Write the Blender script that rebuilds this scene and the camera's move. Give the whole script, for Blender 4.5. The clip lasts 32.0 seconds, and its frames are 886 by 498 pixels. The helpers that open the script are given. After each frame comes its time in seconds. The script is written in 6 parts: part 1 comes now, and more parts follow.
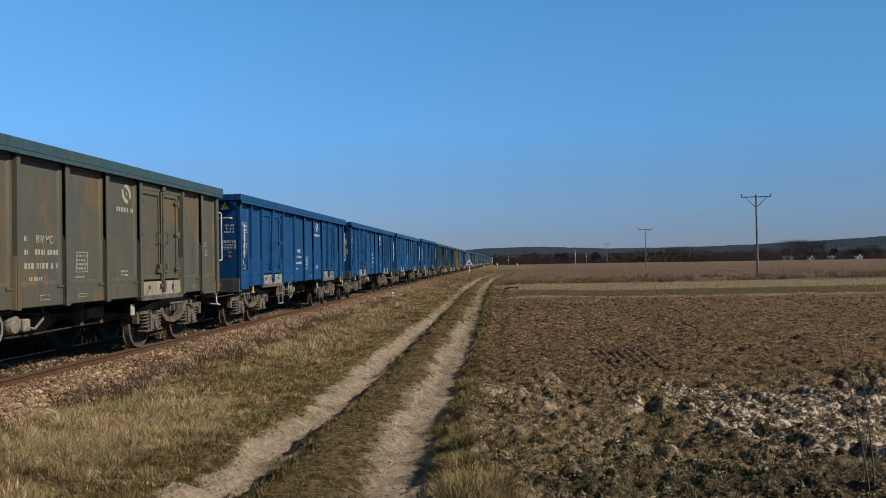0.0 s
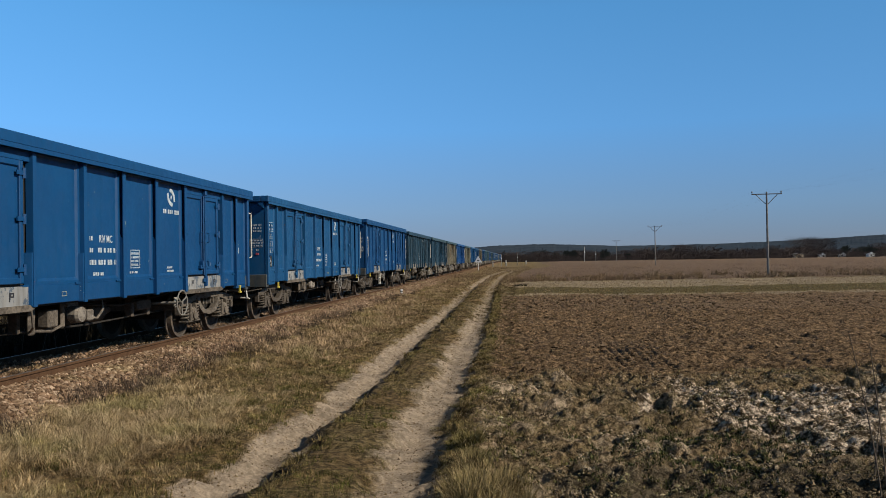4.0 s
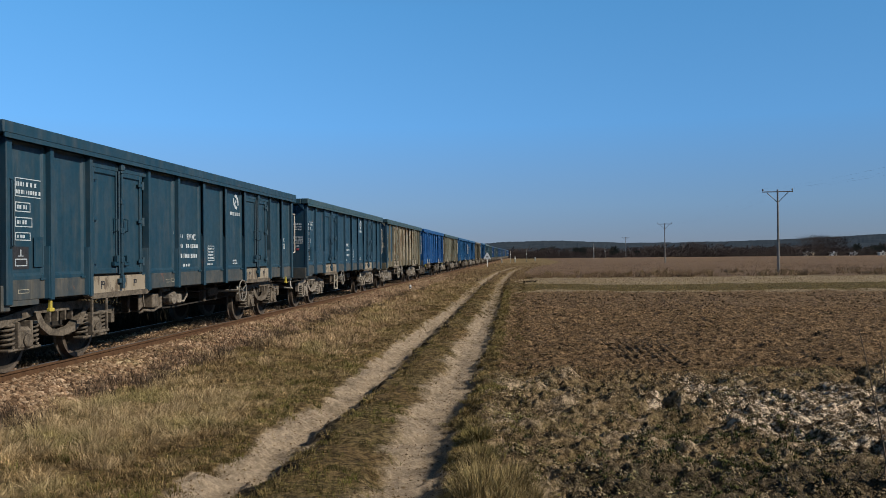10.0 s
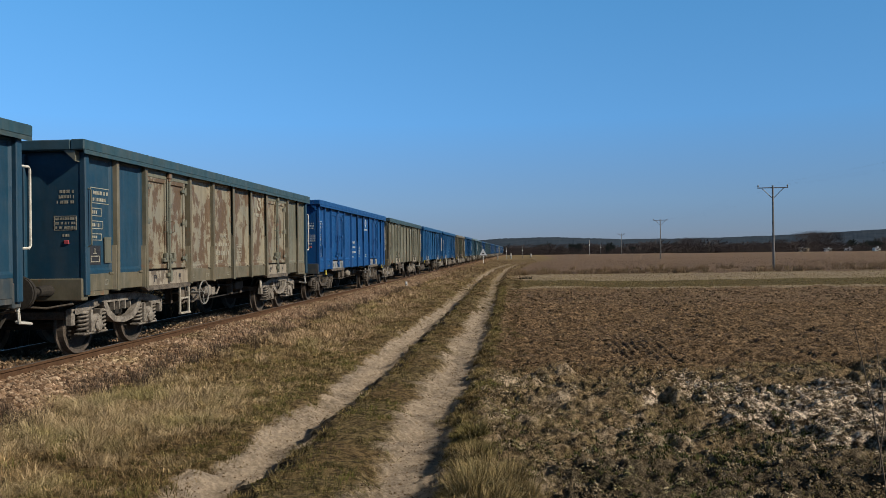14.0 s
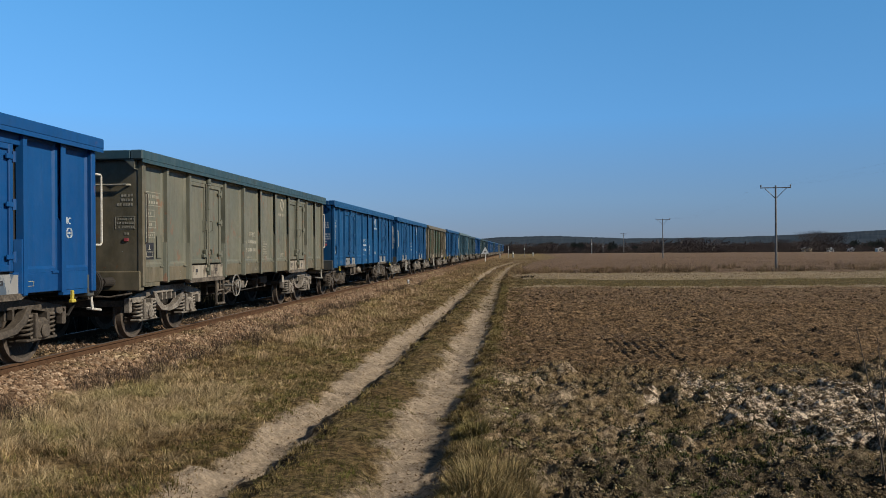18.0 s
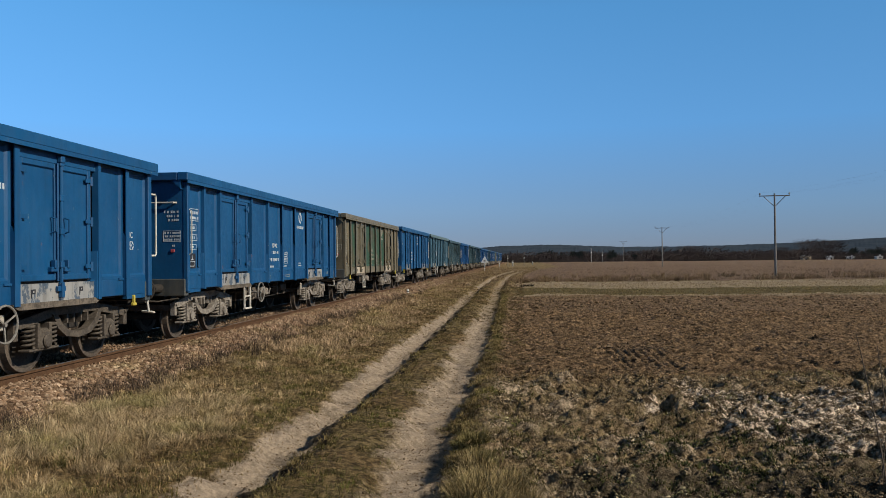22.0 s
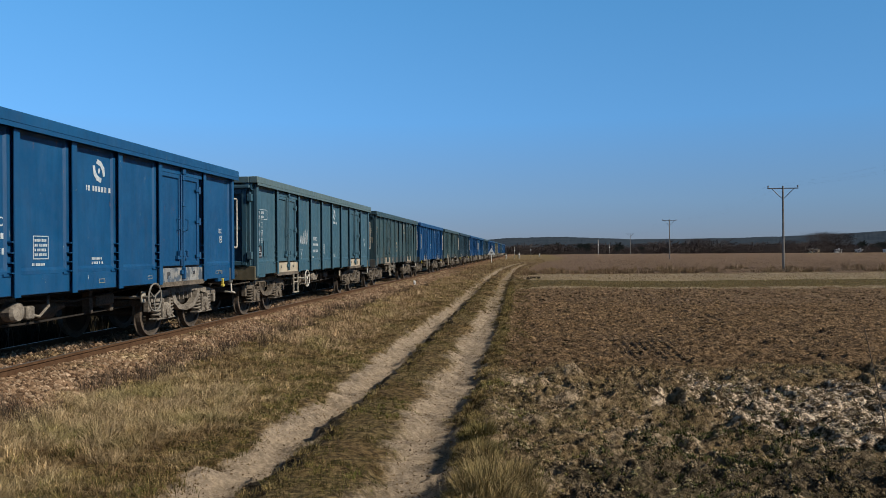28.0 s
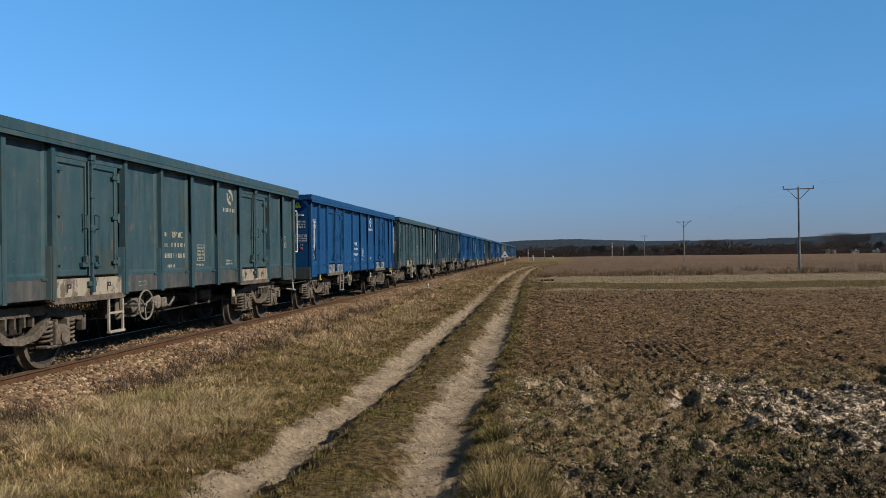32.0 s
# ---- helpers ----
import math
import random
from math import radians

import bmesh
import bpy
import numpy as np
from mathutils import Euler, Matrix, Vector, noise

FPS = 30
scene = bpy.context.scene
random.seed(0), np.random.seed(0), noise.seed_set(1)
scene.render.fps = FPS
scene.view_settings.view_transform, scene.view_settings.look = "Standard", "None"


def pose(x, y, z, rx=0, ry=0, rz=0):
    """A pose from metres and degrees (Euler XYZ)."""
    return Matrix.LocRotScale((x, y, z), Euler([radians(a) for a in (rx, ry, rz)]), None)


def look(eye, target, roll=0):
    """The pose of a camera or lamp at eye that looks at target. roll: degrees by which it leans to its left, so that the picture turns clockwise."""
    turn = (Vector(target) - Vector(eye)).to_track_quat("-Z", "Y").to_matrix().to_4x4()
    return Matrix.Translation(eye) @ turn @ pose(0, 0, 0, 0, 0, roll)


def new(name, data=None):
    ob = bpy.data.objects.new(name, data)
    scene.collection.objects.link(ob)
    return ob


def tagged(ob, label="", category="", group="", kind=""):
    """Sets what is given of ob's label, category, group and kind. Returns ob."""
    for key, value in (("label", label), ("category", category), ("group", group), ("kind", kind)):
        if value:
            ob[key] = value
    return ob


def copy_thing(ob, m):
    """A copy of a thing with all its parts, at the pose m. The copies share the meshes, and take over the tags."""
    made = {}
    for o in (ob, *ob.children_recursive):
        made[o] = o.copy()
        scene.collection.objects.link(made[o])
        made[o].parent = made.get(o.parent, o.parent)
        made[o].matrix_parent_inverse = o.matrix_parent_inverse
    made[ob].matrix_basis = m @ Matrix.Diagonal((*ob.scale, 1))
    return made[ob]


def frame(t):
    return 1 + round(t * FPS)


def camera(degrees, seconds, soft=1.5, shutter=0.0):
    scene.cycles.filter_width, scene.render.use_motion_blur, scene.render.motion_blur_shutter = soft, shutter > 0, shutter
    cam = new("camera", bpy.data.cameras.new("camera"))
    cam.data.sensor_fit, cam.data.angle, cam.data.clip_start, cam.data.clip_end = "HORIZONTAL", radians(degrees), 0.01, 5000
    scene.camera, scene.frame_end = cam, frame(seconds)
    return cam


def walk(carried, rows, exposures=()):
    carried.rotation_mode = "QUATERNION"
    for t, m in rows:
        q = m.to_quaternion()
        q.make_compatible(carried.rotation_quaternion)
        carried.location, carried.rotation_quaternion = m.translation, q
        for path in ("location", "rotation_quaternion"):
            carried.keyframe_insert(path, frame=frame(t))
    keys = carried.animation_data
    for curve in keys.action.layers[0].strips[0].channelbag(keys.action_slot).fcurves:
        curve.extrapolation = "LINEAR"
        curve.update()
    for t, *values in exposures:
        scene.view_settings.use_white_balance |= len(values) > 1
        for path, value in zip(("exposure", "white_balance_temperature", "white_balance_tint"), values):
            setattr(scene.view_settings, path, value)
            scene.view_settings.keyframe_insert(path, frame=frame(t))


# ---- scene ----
import functools

SECONDS = 32.0
EYE = (0.0, 0.0, 2.017)          # metres above the lane
TRACK_X, RAIL_Z = -7.96, 0.45    # middle of the track, top of the rails

cam = camera(58.49, SECONDS, soft=0.75)
VIEW = [
    (0, 90.926, 0.994, 4.516), (0.5, 90.752, 0.942, 4.529), (1, 90.578, 0.848, 4.555), (1.5, 90.525, 0.788, 4.667), 
    (2, 90.517, 0.849, 4.720), (2.5, 90.522, 0.873, 4.874), (3, 90.660, 0.873, 5.091), (3.5, 90.771, 0.995, 5.209), 
    (5.5, 90.575, 0.633, 5.011), (6, 90.599, 0.523, 5.202), (6.5, 90.530, 0.565, 5.344), (7, 90.466, 0.534, 5.463), 
    (7.5, 90.447, 0.533, 5.491), (8, 90.414, 0.467, 5.430), (8.5, 90.543, 0.479, 5.413), (9, 90.474, 0.421, 5.569), 
    (9.5, 90.425, 0.503, 5.735), (10, 90.456, 0.595, 5.814), (10.5, 90.434, 0.611, 5.835), (11, 90.434, 0.575, 5.701), 
    (11.5, 90.401, 0.723, 5.612), (12, 90.426, 0.803, 5.667), (12.5, 90.470, 0.736, 5.795), (13, 90.408, 0.731, 5.810), 
    (13.5, 90.266, 0.847, 5.686), (14, 90.219, 0.751, 5.519), (14.5, 90.190, 0.638, 5.391), (16.5, 90.081, 0.646, 5.910), 
    (17, 90.145, 0.694, 5.937), (17.5, 90.087, 0.453, 5.857), (18, 90.086, 0.416, 5.671), (18.5, 90.000, 0.331, 5.618), 
    (19, 89.968, 0.264, 5.642), (19.5, 90.181, 0.341, 5.592), (20, 90.386, 0.405, 5.634), (20.5, 90.602, 0.461, 5.676), 
    (21, 90.704, 0.518, 5.696), (21.5, 90.804, 0.613, 5.639), (22, 90.750, 0.622, 5.634), (22.5, 90.768, 0.695, 5.563), 
    (23, 90.709, 0.699, 5.518), (23.5, 90.568, 0.783, 5.556), (24, 90.519, 0.684, 5.593), (24.5, 90.455, 0.487, 5.617), 
    (25, 90.351, 0.347, 5.750), (25.5, 90.208, 0.439, 5.975), (27.5, 90.158, 0.385, 6.214), (28, 90.161, 0.445, 6.122), 
    (28.5, 90.154, 0.553, 6.435), (29, 90.264, 0.680, 6.859), (29.5, 90.342, 0.843, 7.008), (30, 90.404, 0.874, 7.044), 
    (30.5, 90.492, 0.953, 7.081), (31, 90.534, 0.837, 7.063), (31.5, 90.522, 0.842, 7.056), (32, 90.389, 0.771, 7.091),
]
EXPOSURE = 0.0
walk(cam, [(t, pose(*EYE, rx, ry, rz)) for t, rx, ry, rz in VIEW], exposures=[(0.0, EXPOSURE), (SECONDS, EXPOSURE)])

# ---- light ----
SUN_EL, SUN_AZ = radians(33), radians(104)    # azimuth from +Y towards +X
world = bpy.data.worlds.new("sky")
scene.world = world
world.use_nodes = True
wn, wl = world.node_tree.nodes, world.node_tree.links
sky = wn.new("ShaderNodeTexSky")
sky.sky_type, sky.sun_disc = "NISHITA", False
sky.sun_elevation, sky.sun_rotation = SUN_EL, SUN_AZ
sky.altitude, sky.air_density, sky.dust_density, sky.ozone_density = 200, 1.0, 0.0, 6.0
wn["Background"].inputs["Strength"].default_value = 1.0
grade = wn.new("ShaderNodeMix")
grade.data_type, grade.blend_type = "RGBA", "MULTIPLY"
grade.inputs[0].default_value, grade.inputs[7].default_value = 1.0, (0.012, 0.014, 0.013, 1)
base = wn.new("ShaderNodeMix")
base.data_type, base.blend_type = "RGBA", "ADD"
base.inputs[0].default_value = 1.0
wl.new(sky.outputs["Color"], grade.inputs[6])
wl.new(grade.outputs[2], base.inputs[6])
# deep blue of a clear winter sky: greyer at the horizon, darker overhead
dome, up = wn.new("ShaderNodeTexCoord"), wn.new("ShaderNodeSeparateXYZ")
ramp = wn.new("ShaderNodeValToRGB")
stops = ramp.color_ramp.elements
while len(stops) < 6:
    stops.new(0.5)
for e, (at, c) in zip(stops, ((0.0, (0.235, 0.28, 0.42)), (0.06, (0.232, 0.405, 0.69)), (0.16, (0.168, 0.50, 1.04)), (0.30, (0.125, 0.445, 0.95)), (0.46, (0.085, 0.20, 0.36)), (0.70, (0.035, 0.055, 0.085)))):
    e.position, e.color = at, (*c, 1)
wl.new(dome.outputs["Generated"], up.inputs[0])
wl.new(up.outputs["Z"], ramp.inputs["Fac"])
wl.new(base.outputs[2], wn["Background"].inputs["Color"])
sun_dir = Vector((math.sin(SUN_AZ) * math.cos(SUN_EL), math.cos(SUN_AZ) * math.cos(SUN_EL), math.sin(SUN_EL)))
# clear air scatters least at a right angle to the sun
angle, square, phase = (wn.new("ShaderNodeVectorMath"), wn.new("ShaderNodeMath"), wn.new("ShaderNodeMath"))
angle.operation, square.operation, phase.operation = "DOT_PRODUCT", "POWER", "MULTIPLY_ADD"
angle.inputs[1].default_value, square.inputs[1].default_value = sun_dir, 2.0
phase.inputs[1].default_value, phase.inputs[2].default_value = 0.30, 0.62
lean_off = wn.new("ShaderNodeMath")
lean_off.operation, lean_off.inputs[1].default_value = "MULTIPLY_ADD", -0.28
scatter_light = wn.new("ShaderNodeVectorMath")
scatter_light.operation = "SCALE"
wl.new(dome.outputs["Generated"], angle.inputs[0])
wl.new(angle.outputs["Value"], square.inputs[0])
wl.new(square.outputs[0], phase.inputs[0])
wl.new(angle.outputs["Value"], lean_off.inputs[0])
wl.new(phase.outputs[0], lean_off.inputs[2])
wl.new(ramp.outputs["Color"], scatter_light.inputs[0])
wl.new(lean_off.outputs[0], scatter_light.inputs["Scale"])
wl.new(scatter_light.outputs[0], base.inputs[7])
sun = new("sun", bpy.data.lights.new("sun", "SUN"))
sun.data.energy, sun.data.angle, sun.data.color = 5.0, radians(0.55), (1.0, 0.90, 0.74)
sun.matrix_world = look(sun_dir * 100, (0, 0, 0))


# ---- mesh helpers ----
def part(name, bm, material, parent=None, label=""):
    """One mesh object from a bmesh or a ready mesh, under a thing or a part."""
    me = bm
    if isinstance(bm, bmesh.types.BMesh):
        bmesh.ops.recalc_face_normals(bm, faces=bm.faces)
        me = bpy.data.meshes.new(name)
        bm.to_mesh(me)
        bm.free()
        me.materials.append(material)
    ob = new(name, me)
    ob.parent = parent
    if label:
        ob["label"] = label
    return ob


def mesh_np(name, verts, faces, material, smooth=False):
    me = bpy.data.meshes.new(name)
    me.from_pydata(np.asarray(verts, dtype=float).tolist(), [], np.asarray(faces, dtype=int).tolist())
    me.materials.append(material)
    if smooth:
        me.polygons.foreach_set("use_smooth", np.ones(len(me.polygons), dtype=bool))
    me.update()
    return me


def box(bm, x0, x1, y0, y1, z0, z1, bevel=0.0):
    vs = [bm.verts.new((x, y, z)) for x in (x0, x1) for y in (y0, y1) for z in (z0, z1)]
    fs = [bm.faces.new([vs[i] for i in f]) for f in ((0, 1, 3, 2), (4, 6, 7, 5), (0, 4, 5, 1), (2, 3, 7, 6), (0, 2, 6, 4), (1, 5, 7, 3))]
    if bevel:
        edges = list({e for f in fs for e in f.edges})
        bmesh.ops.bevel(bm, geom=edges, offset=bevel, segments=1, affect="EDGES", profile=0.5)
    return bm


def boxes(*rows, bevel=0.0):
    bm = bmesh.new()
    for r in rows:
        box(bm, *r, bevel=bevel)
    return bm


def prism(bm, pts, axis, a, b):
    """Extrude a polygon of two coordinates along an axis from a to b."""
    def at(p, q):
        return {"x": (q, p[0], p[1]), "y": (p[0], q, p[1]), "z": (p[0], p[1], q)}[axis]
    lo, hi = [bm.verts.new(at(p, a)) for p in pts], [bm.verts.new(at(p, b)) for p in pts]
    bm.faces.new(lo), bm.faces.new(hi[::-1])
    for i in range(len(pts)):
        j = (i + 1) % len(pts)
        bm.faces.new((lo[i], lo[j], hi[j], hi[i]))
    return bm


def tube(bm, pts, r, sides=6):
    """A round bar along a line of points."""
    pts = [Vector(p) for p in pts]
    rings = []
    for i, p in enumerate(pts):
        d = (pts[min(i + 1, len(pts) - 1)] - pts[max(i - 1, 0)]).normalized()
        u = d.orthogonal().normalized() if i == 0 else (rings[-1][1] - d * rings[-1][1].dot(d)).normalized()
        v = d.cross(u)
        rr = r[i] if isinstance(r, (list, tuple)) else r
        rings.append(([bm.verts.new(p + (u * math.cos(k * math.tau / sides) + v * math.sin(k * math.tau / sides)) * rr) for k in range(sides)], u))
    for (a, _), (b, _) in zip(rings, rings[1:]):
        for k in range(sides):
            bm.faces.new((a[k], a[(k + 1) % sides], b[(k + 1) % sides], b[k]))
    bm.faces.new(rings[0][0][::-1]), bm.faces.new(rings[-1][0])
    return bm


def lathe(bm, profile, axis, centre, sides=24):
    """Turn a profile of (radius, along) round an axis through the centre."""
    rings = []
    for r, a in profile:
        ring = []
        for k in range(sides):
            c, s = math.cos(k * math.tau / sides) * r, math.sin(k * math.tau / sides) * r
            o = {"x": (a, c, s), "y": (c, a, s), "z": (c, s, a)}[axis]
            ring.append(bm.verts.new(Vector(centre) + Vector(o)))
        rings.append(ring)
    for a, b in zip(rings, rings[1:]):
        for k in range(sides):
            bm.faces.new((a[k], a[(k + 1) % sides], b[(k + 1) % sides], b[k]))
    bm.faces.new(rings[0][::-1]), bm.faces.new(rings[-1])
    return bm


def smooth(ob):
    ob.data.polygons.foreach_set("use_smooth", np.ones(len(ob.data.polygons), dtype=bool))
    return ob


def value_noise(x, y, seed=0):
    """Smooth noise of two arrays, in -1..1."""
    xi, yi = np.floor(x).astype(np.int64), np.floor(y).astype(np.int64)
    fx, fy = x - xi, y - yi
    fx, fy = fx * fx * (3 - 2 * fx), fy * fy * (3 - 2 * fy)

    def h(a, b):
        n = (a * 374761393 + b * 668265263 + seed * 1442695041) & 0x7FFFFFFF
        n = ((n ^ (n >> 13)) * 1274126177) & 0x7FFFFFFF
        return ((n ^ (n >> 16)) & 0xFFFF) / 32767.5 - 1
    return (h(xi, yi) * (1 - fx) + h(xi + 1, yi) * fx) * (1 - fy) + (h(xi, yi + 1) * (1 - fx) + h(xi + 1, yi + 1) * fx) * fy


def fractal(x, y, scale, seed=0, octaves=4):
    out, a = 0, 1.0
    for k in range(octaves):
        out = out + a * value_noise(x / scale * 2 ** k, y / scale * 2 ** k, seed + k * 17)
        a *= 0.5
    return out


# ---- materials ----
def shader(name, rough=0.7, metal=0.0, spec=0.5):
    m = bpy.data.materials.new(name)
    m.use_nodes = True
    n, l = m.node_tree.nodes, m.node_tree.links
    b = n["Principled BSDF"]
    b.inputs["Roughness"].default_value, b.inputs["Metallic"].default_value = rough, metal
    b.inputs["Specular IOR Level"].default_value = spec
    return m, n, l, b


def node(n, kind, **values):
    x = n.new(kind)
    for key, v in values.items():
        if key == "op":
            x.operation = v
        else:
            x.inputs[key].default_value = v
    return x


def noise_of(n, l, coord, scale, detail=4.0, rough=0.6, stretch=None):
    t = node(n, "ShaderNodeTexNoise", Scale=scale, Detail=detail, Roughness=rough)
    if stretch:
        mp = n.new("ShaderNodeMapping")
        mp.inputs["Scale"].default_value = stretch
        l.new(coord, mp.inputs["Vector"])
        coord = mp.outputs["Vector"]
    l.new(coord, t.inputs["Vector"])
    return t.outputs["Fac"]


def step(n, l, value, lo, hi):
    r = node(n, "ShaderNodeMapRange", **{"From Min": lo, "From Max": hi})
    r.interpolation_type = "SMOOTHSTEP"
    l.new(value, r.inputs["Value"])
    return r.outputs["Result"]


def mix(n, l, fac, a, b, blend="MIX"):
    x = n.new("ShaderNodeMix")
    x.data_type, x.blend_type = "RGBA", blend
    for sock, v in ((x.inputs[0], fac), (x.inputs[6], a), (x.inputs[7], b)):
        if isinstance(v, (tuple, list)):
            sock.default_value = (*v[:3], 1)
        elif isinstance(v, (int, float)):
            sock.default_value = v
        else:
            l.new(v, sock)
    return x.outputs[2]


def mul(n, l, a, b):
    x = n.new("ShaderNodeMath")
    x.operation = "MULTIPLY"
    for s, v in zip(x.inputs, (a, b)):
        if isinstance(v, (int, float)):
            s.default_value = v
        else:
            l.new(v, s)
    return x.outputs[0]


def bump(n, l, b, height, strength, distance):
    x = node(n, "ShaderNodeBump", Strength=strength, Distance=distance)
    l.new(height, x.inputs["Height"])
    l.new(x.outputs["Normal"], b.inputs["Normal"])


def object_coord(n, l, spread=40.0):
    """Object coordinates shifted by a random amount for each piece."""
    tc, oi = n.new("ShaderNodeTexCoord"), n.new("ShaderNodeObjectInfo")
    add = n.new("ShaderNodeVectorMath")
    add.operation = "ADD"
    sc = n.new("ShaderNodeVectorMath")
    sc.operation = "SCALE"
    sc.inputs[0].default_value = (1.0, 0.7, 0.4)
    l.new(mul(n, l, oi.outputs["Random"], spread), sc.inputs["Scale"])
    l.new(tc.outputs["Object"], add.inputs[0])
    l.new(sc.outputs[0], add.inputs[1])
    return add.outputs[0], oi.outputs["Random"]


def paint(name, base, faded, dust=0.3, rust=0.1, rust_col=(0.13, 0.055, 0.028), dust_col=(0.20, 0.165, 0.12), second=None, second_amount=0.0, rough=0.5, grime=0.35, chips=0.0, rust_scale=3.1):
    """Weathered enamel on steel: fading, dark runs, film of dust, chips and rust where the paint has gone."""
    m, n, l, b = shader(name, rough, 0.0, 0.35)
    co, rnd = object_coord(n, l)
    col = mix(n, l, step(n, l, noise_of(n, l, co, 0.9, 5), 0.35, 0.7), base, faded)
    if second:
        col = mix(n, l, mul(n, l, step(n, l, noise_of(n, l, co, 0.55, 3), 0.62 - second_amount, 0.68 - second_amount), 0.85), col, second)
    col = mix(n, l, mul(n, l, step(n, l, rnd, 0.0, 1.0), 0.22), col, faded)
    dark = mul(n, l, step(n, l, noise_of(n, l, co, 3.4, 6, 0.7, (1, 2.6, 0.22)), 0.45, 0.75), grime)
    col = mix(n, l, dark, col, mix(n, l, 1.0, col, (0.35, 0.33, 0.30), "MULTIPLY"))
    runs = mul(n, l, step(n, l, noise_of(n, l, co, 2.2, 5, 0.65, (1, 3.2, 0.35)), 0.42, 0.8), dust)
    col = mix(n, l, runs, col, dust_col)
    film = mul(n, l, step(n, l, noise_of(n, l, co, 5.0, 6, 0.7), 0.4, 0.75), dust * 0.55)
    col = mix(n, l, film, col, dust_col)
    rm = step(n, l, noise_of(n, l, co, rust_scale, 7, 0.72, (1, 1.3, 0.7)), 0.66 - rust * 0.35, 0.70 - rust * 0.35)
    col = mix(n, l, mul(n, l, rm, min(1.0, 0.35 + rust)), col, mix(n, l, noise_of(n, l, co, 24, 3), rust_col, tuple(c * 2.1 for c in rust_col)))
    if chips:
        cm = step(n, l, noise_of(n, l, co, 4.3, 5, 0.8, (1, 2.2, 0.8)), 0.735 - chips, 0.75 - chips)
        col = mix(n, l, mul(n, l, cm, 0.8), col, (0.36, 0.38, 0.38))
    l.new(col, b.inputs["Base Color"])
    l.new(step(n, l, noise_of(n, l, co, 7, 4), -0.6, 1.6), b.inputs["Roughness"])
    bump(n, l, b, noise_of(n, l, co, 2.6, 3), 0.35, 0.02)
    return m


def plain(name, a, c, scale=8.0, rough=0.7, metal=0.0, relief=0.15, spec=0.4, dist=0.01):
    """Two tones broken up by noise at two scales."""
    m, n, l, b = shader(name, rough, metal, spec)
    co, _ = object_coord(n, l)
    f = mix(n, l, 0.5, noise_of(n, l, co, scale, 5), noise_of(n, l, co, scale * 6, 4))
    l.new(mix(n, l, step(n, l, f, 0.35, 0.65), a, c), b.inputs["Base Color"])
    bump(n, l, b, noise_of(n, l, co, scale * 5, 4), relief, dist)
    return m


def island(name, tones, rough=0.9, spec=0.2, vary=0.6):
    """Each loose piece of a joined mesh takes its own tone."""
    m, n, l, b = shader(name, rough, 0.0, spec)
    g = n.new("ShaderNodeNewGeometry")
    r = n.new("ShaderNodeValToRGB")
    e = r.color_ramp.elements
    while len(e) < len(tones):
        e.new(0.5)
    for i, c in enumerate(tones):
        e[i].position, e[i].color = i / (len(tones) - 1), (*c, 1)
    l.new(g.outputs["Random Per Island"], r.inputs["Fac"])
    tc = n.new("ShaderNodeTexCoord")
    co = tc.outputs["Object"]
    col = r.outputs["Color"]
    col = mix(n, l, mul(n, l, step(n, l, noise_of(n, l, co, 0.45, 4), 0.42, 0.62), vary), col, mix(n, l, 1.0, col, (0.42, 0.36, 0.32), "MULTIPLY"))
    col = mix(n, l, mul(n, l, step(n, l, noise_of(n, l, co, 0.8, 5), 0.5, 0.64), vary), col, mix(n, l, 1.0, col, (0.62, 0.78, 0.45), "MULTIPLY"))
    col = mix(n, l, mul(n, l, step(n, l, noise_of(n, l, co, 2.1, 4), 0.45, 0.68), vary), col, mix(n, l, 1.0, col, (1.35, 1.3, 1.25), "MULTIPLY"))
    col = mix(n, l, min(1.0, vary * 1.5), col, mix(n, l, 1.0, col, mix(n, l, step(n, l, noise_of(n, l, co, 6.5, 4, 0.65), 0.38, 0.64), (0.45, 0.43, 0.38), (1.4, 1.38, 1.33)), "MULTIPLY"))
    l.new(col, b.inputs["Base Color"])
    return m


STEEL = plain("grimy_steel", (0.045, 0.037, 0.030), (0.115, 0.095, 0.076), 5, 0.75, 0.2)
STEEL_LIGHT = plain("dusty_bogie_steel", (0.045, 0.037, 0.030), (0.165, 0.138, 0.110), 4, 0.85, 0.1)
STEEL_PALE = plain("pale_dusty_bogie_steel", (0.085, 0.072, 0.060), (0.27, 0.24, 0.205), 4, 0.85, 0.1)
DARK = plain("dark_underframe", (0.012, 0.010, 0.009), (0.03, 0.025, 0.02), 5, 0.85)
DISC = plain("grimy_wheel_disc", (0.022, 0.018, 0.015), (0.060, 0.050, 0.041), 6, 0.8, 0.1)
WHEEL = plain("worn_wheel_steel", (0.055, 0.043, 0.034), (0.125, 0.10, 0.08), 6, 0.65, 0.15)
HEAD = plain("running_surface", (0.10, 0.075, 0.058), (0.17, 0.14, 0.12), 6, 0.55, 0.3)
WORN = plain("worn_step_paint", (0.40, 0.37, 0.31), (0.20, 0.175, 0.14), 6, 0.7)
WHITE = plain("dirty_white_paint", (0.60, 0.58, 0.53), (0.36, 0.34, 0.29), 7, 0.6)
LETTER = plain("white_lettering", (0.52, 0.56, 0.60), (0.28, 0.34, 0.40), 14, 0.6)
PALE = plain("faded_lettering", (0.36, 0.34, 0.28), (0.2, 0.19, 0.15), 9, 0.7)
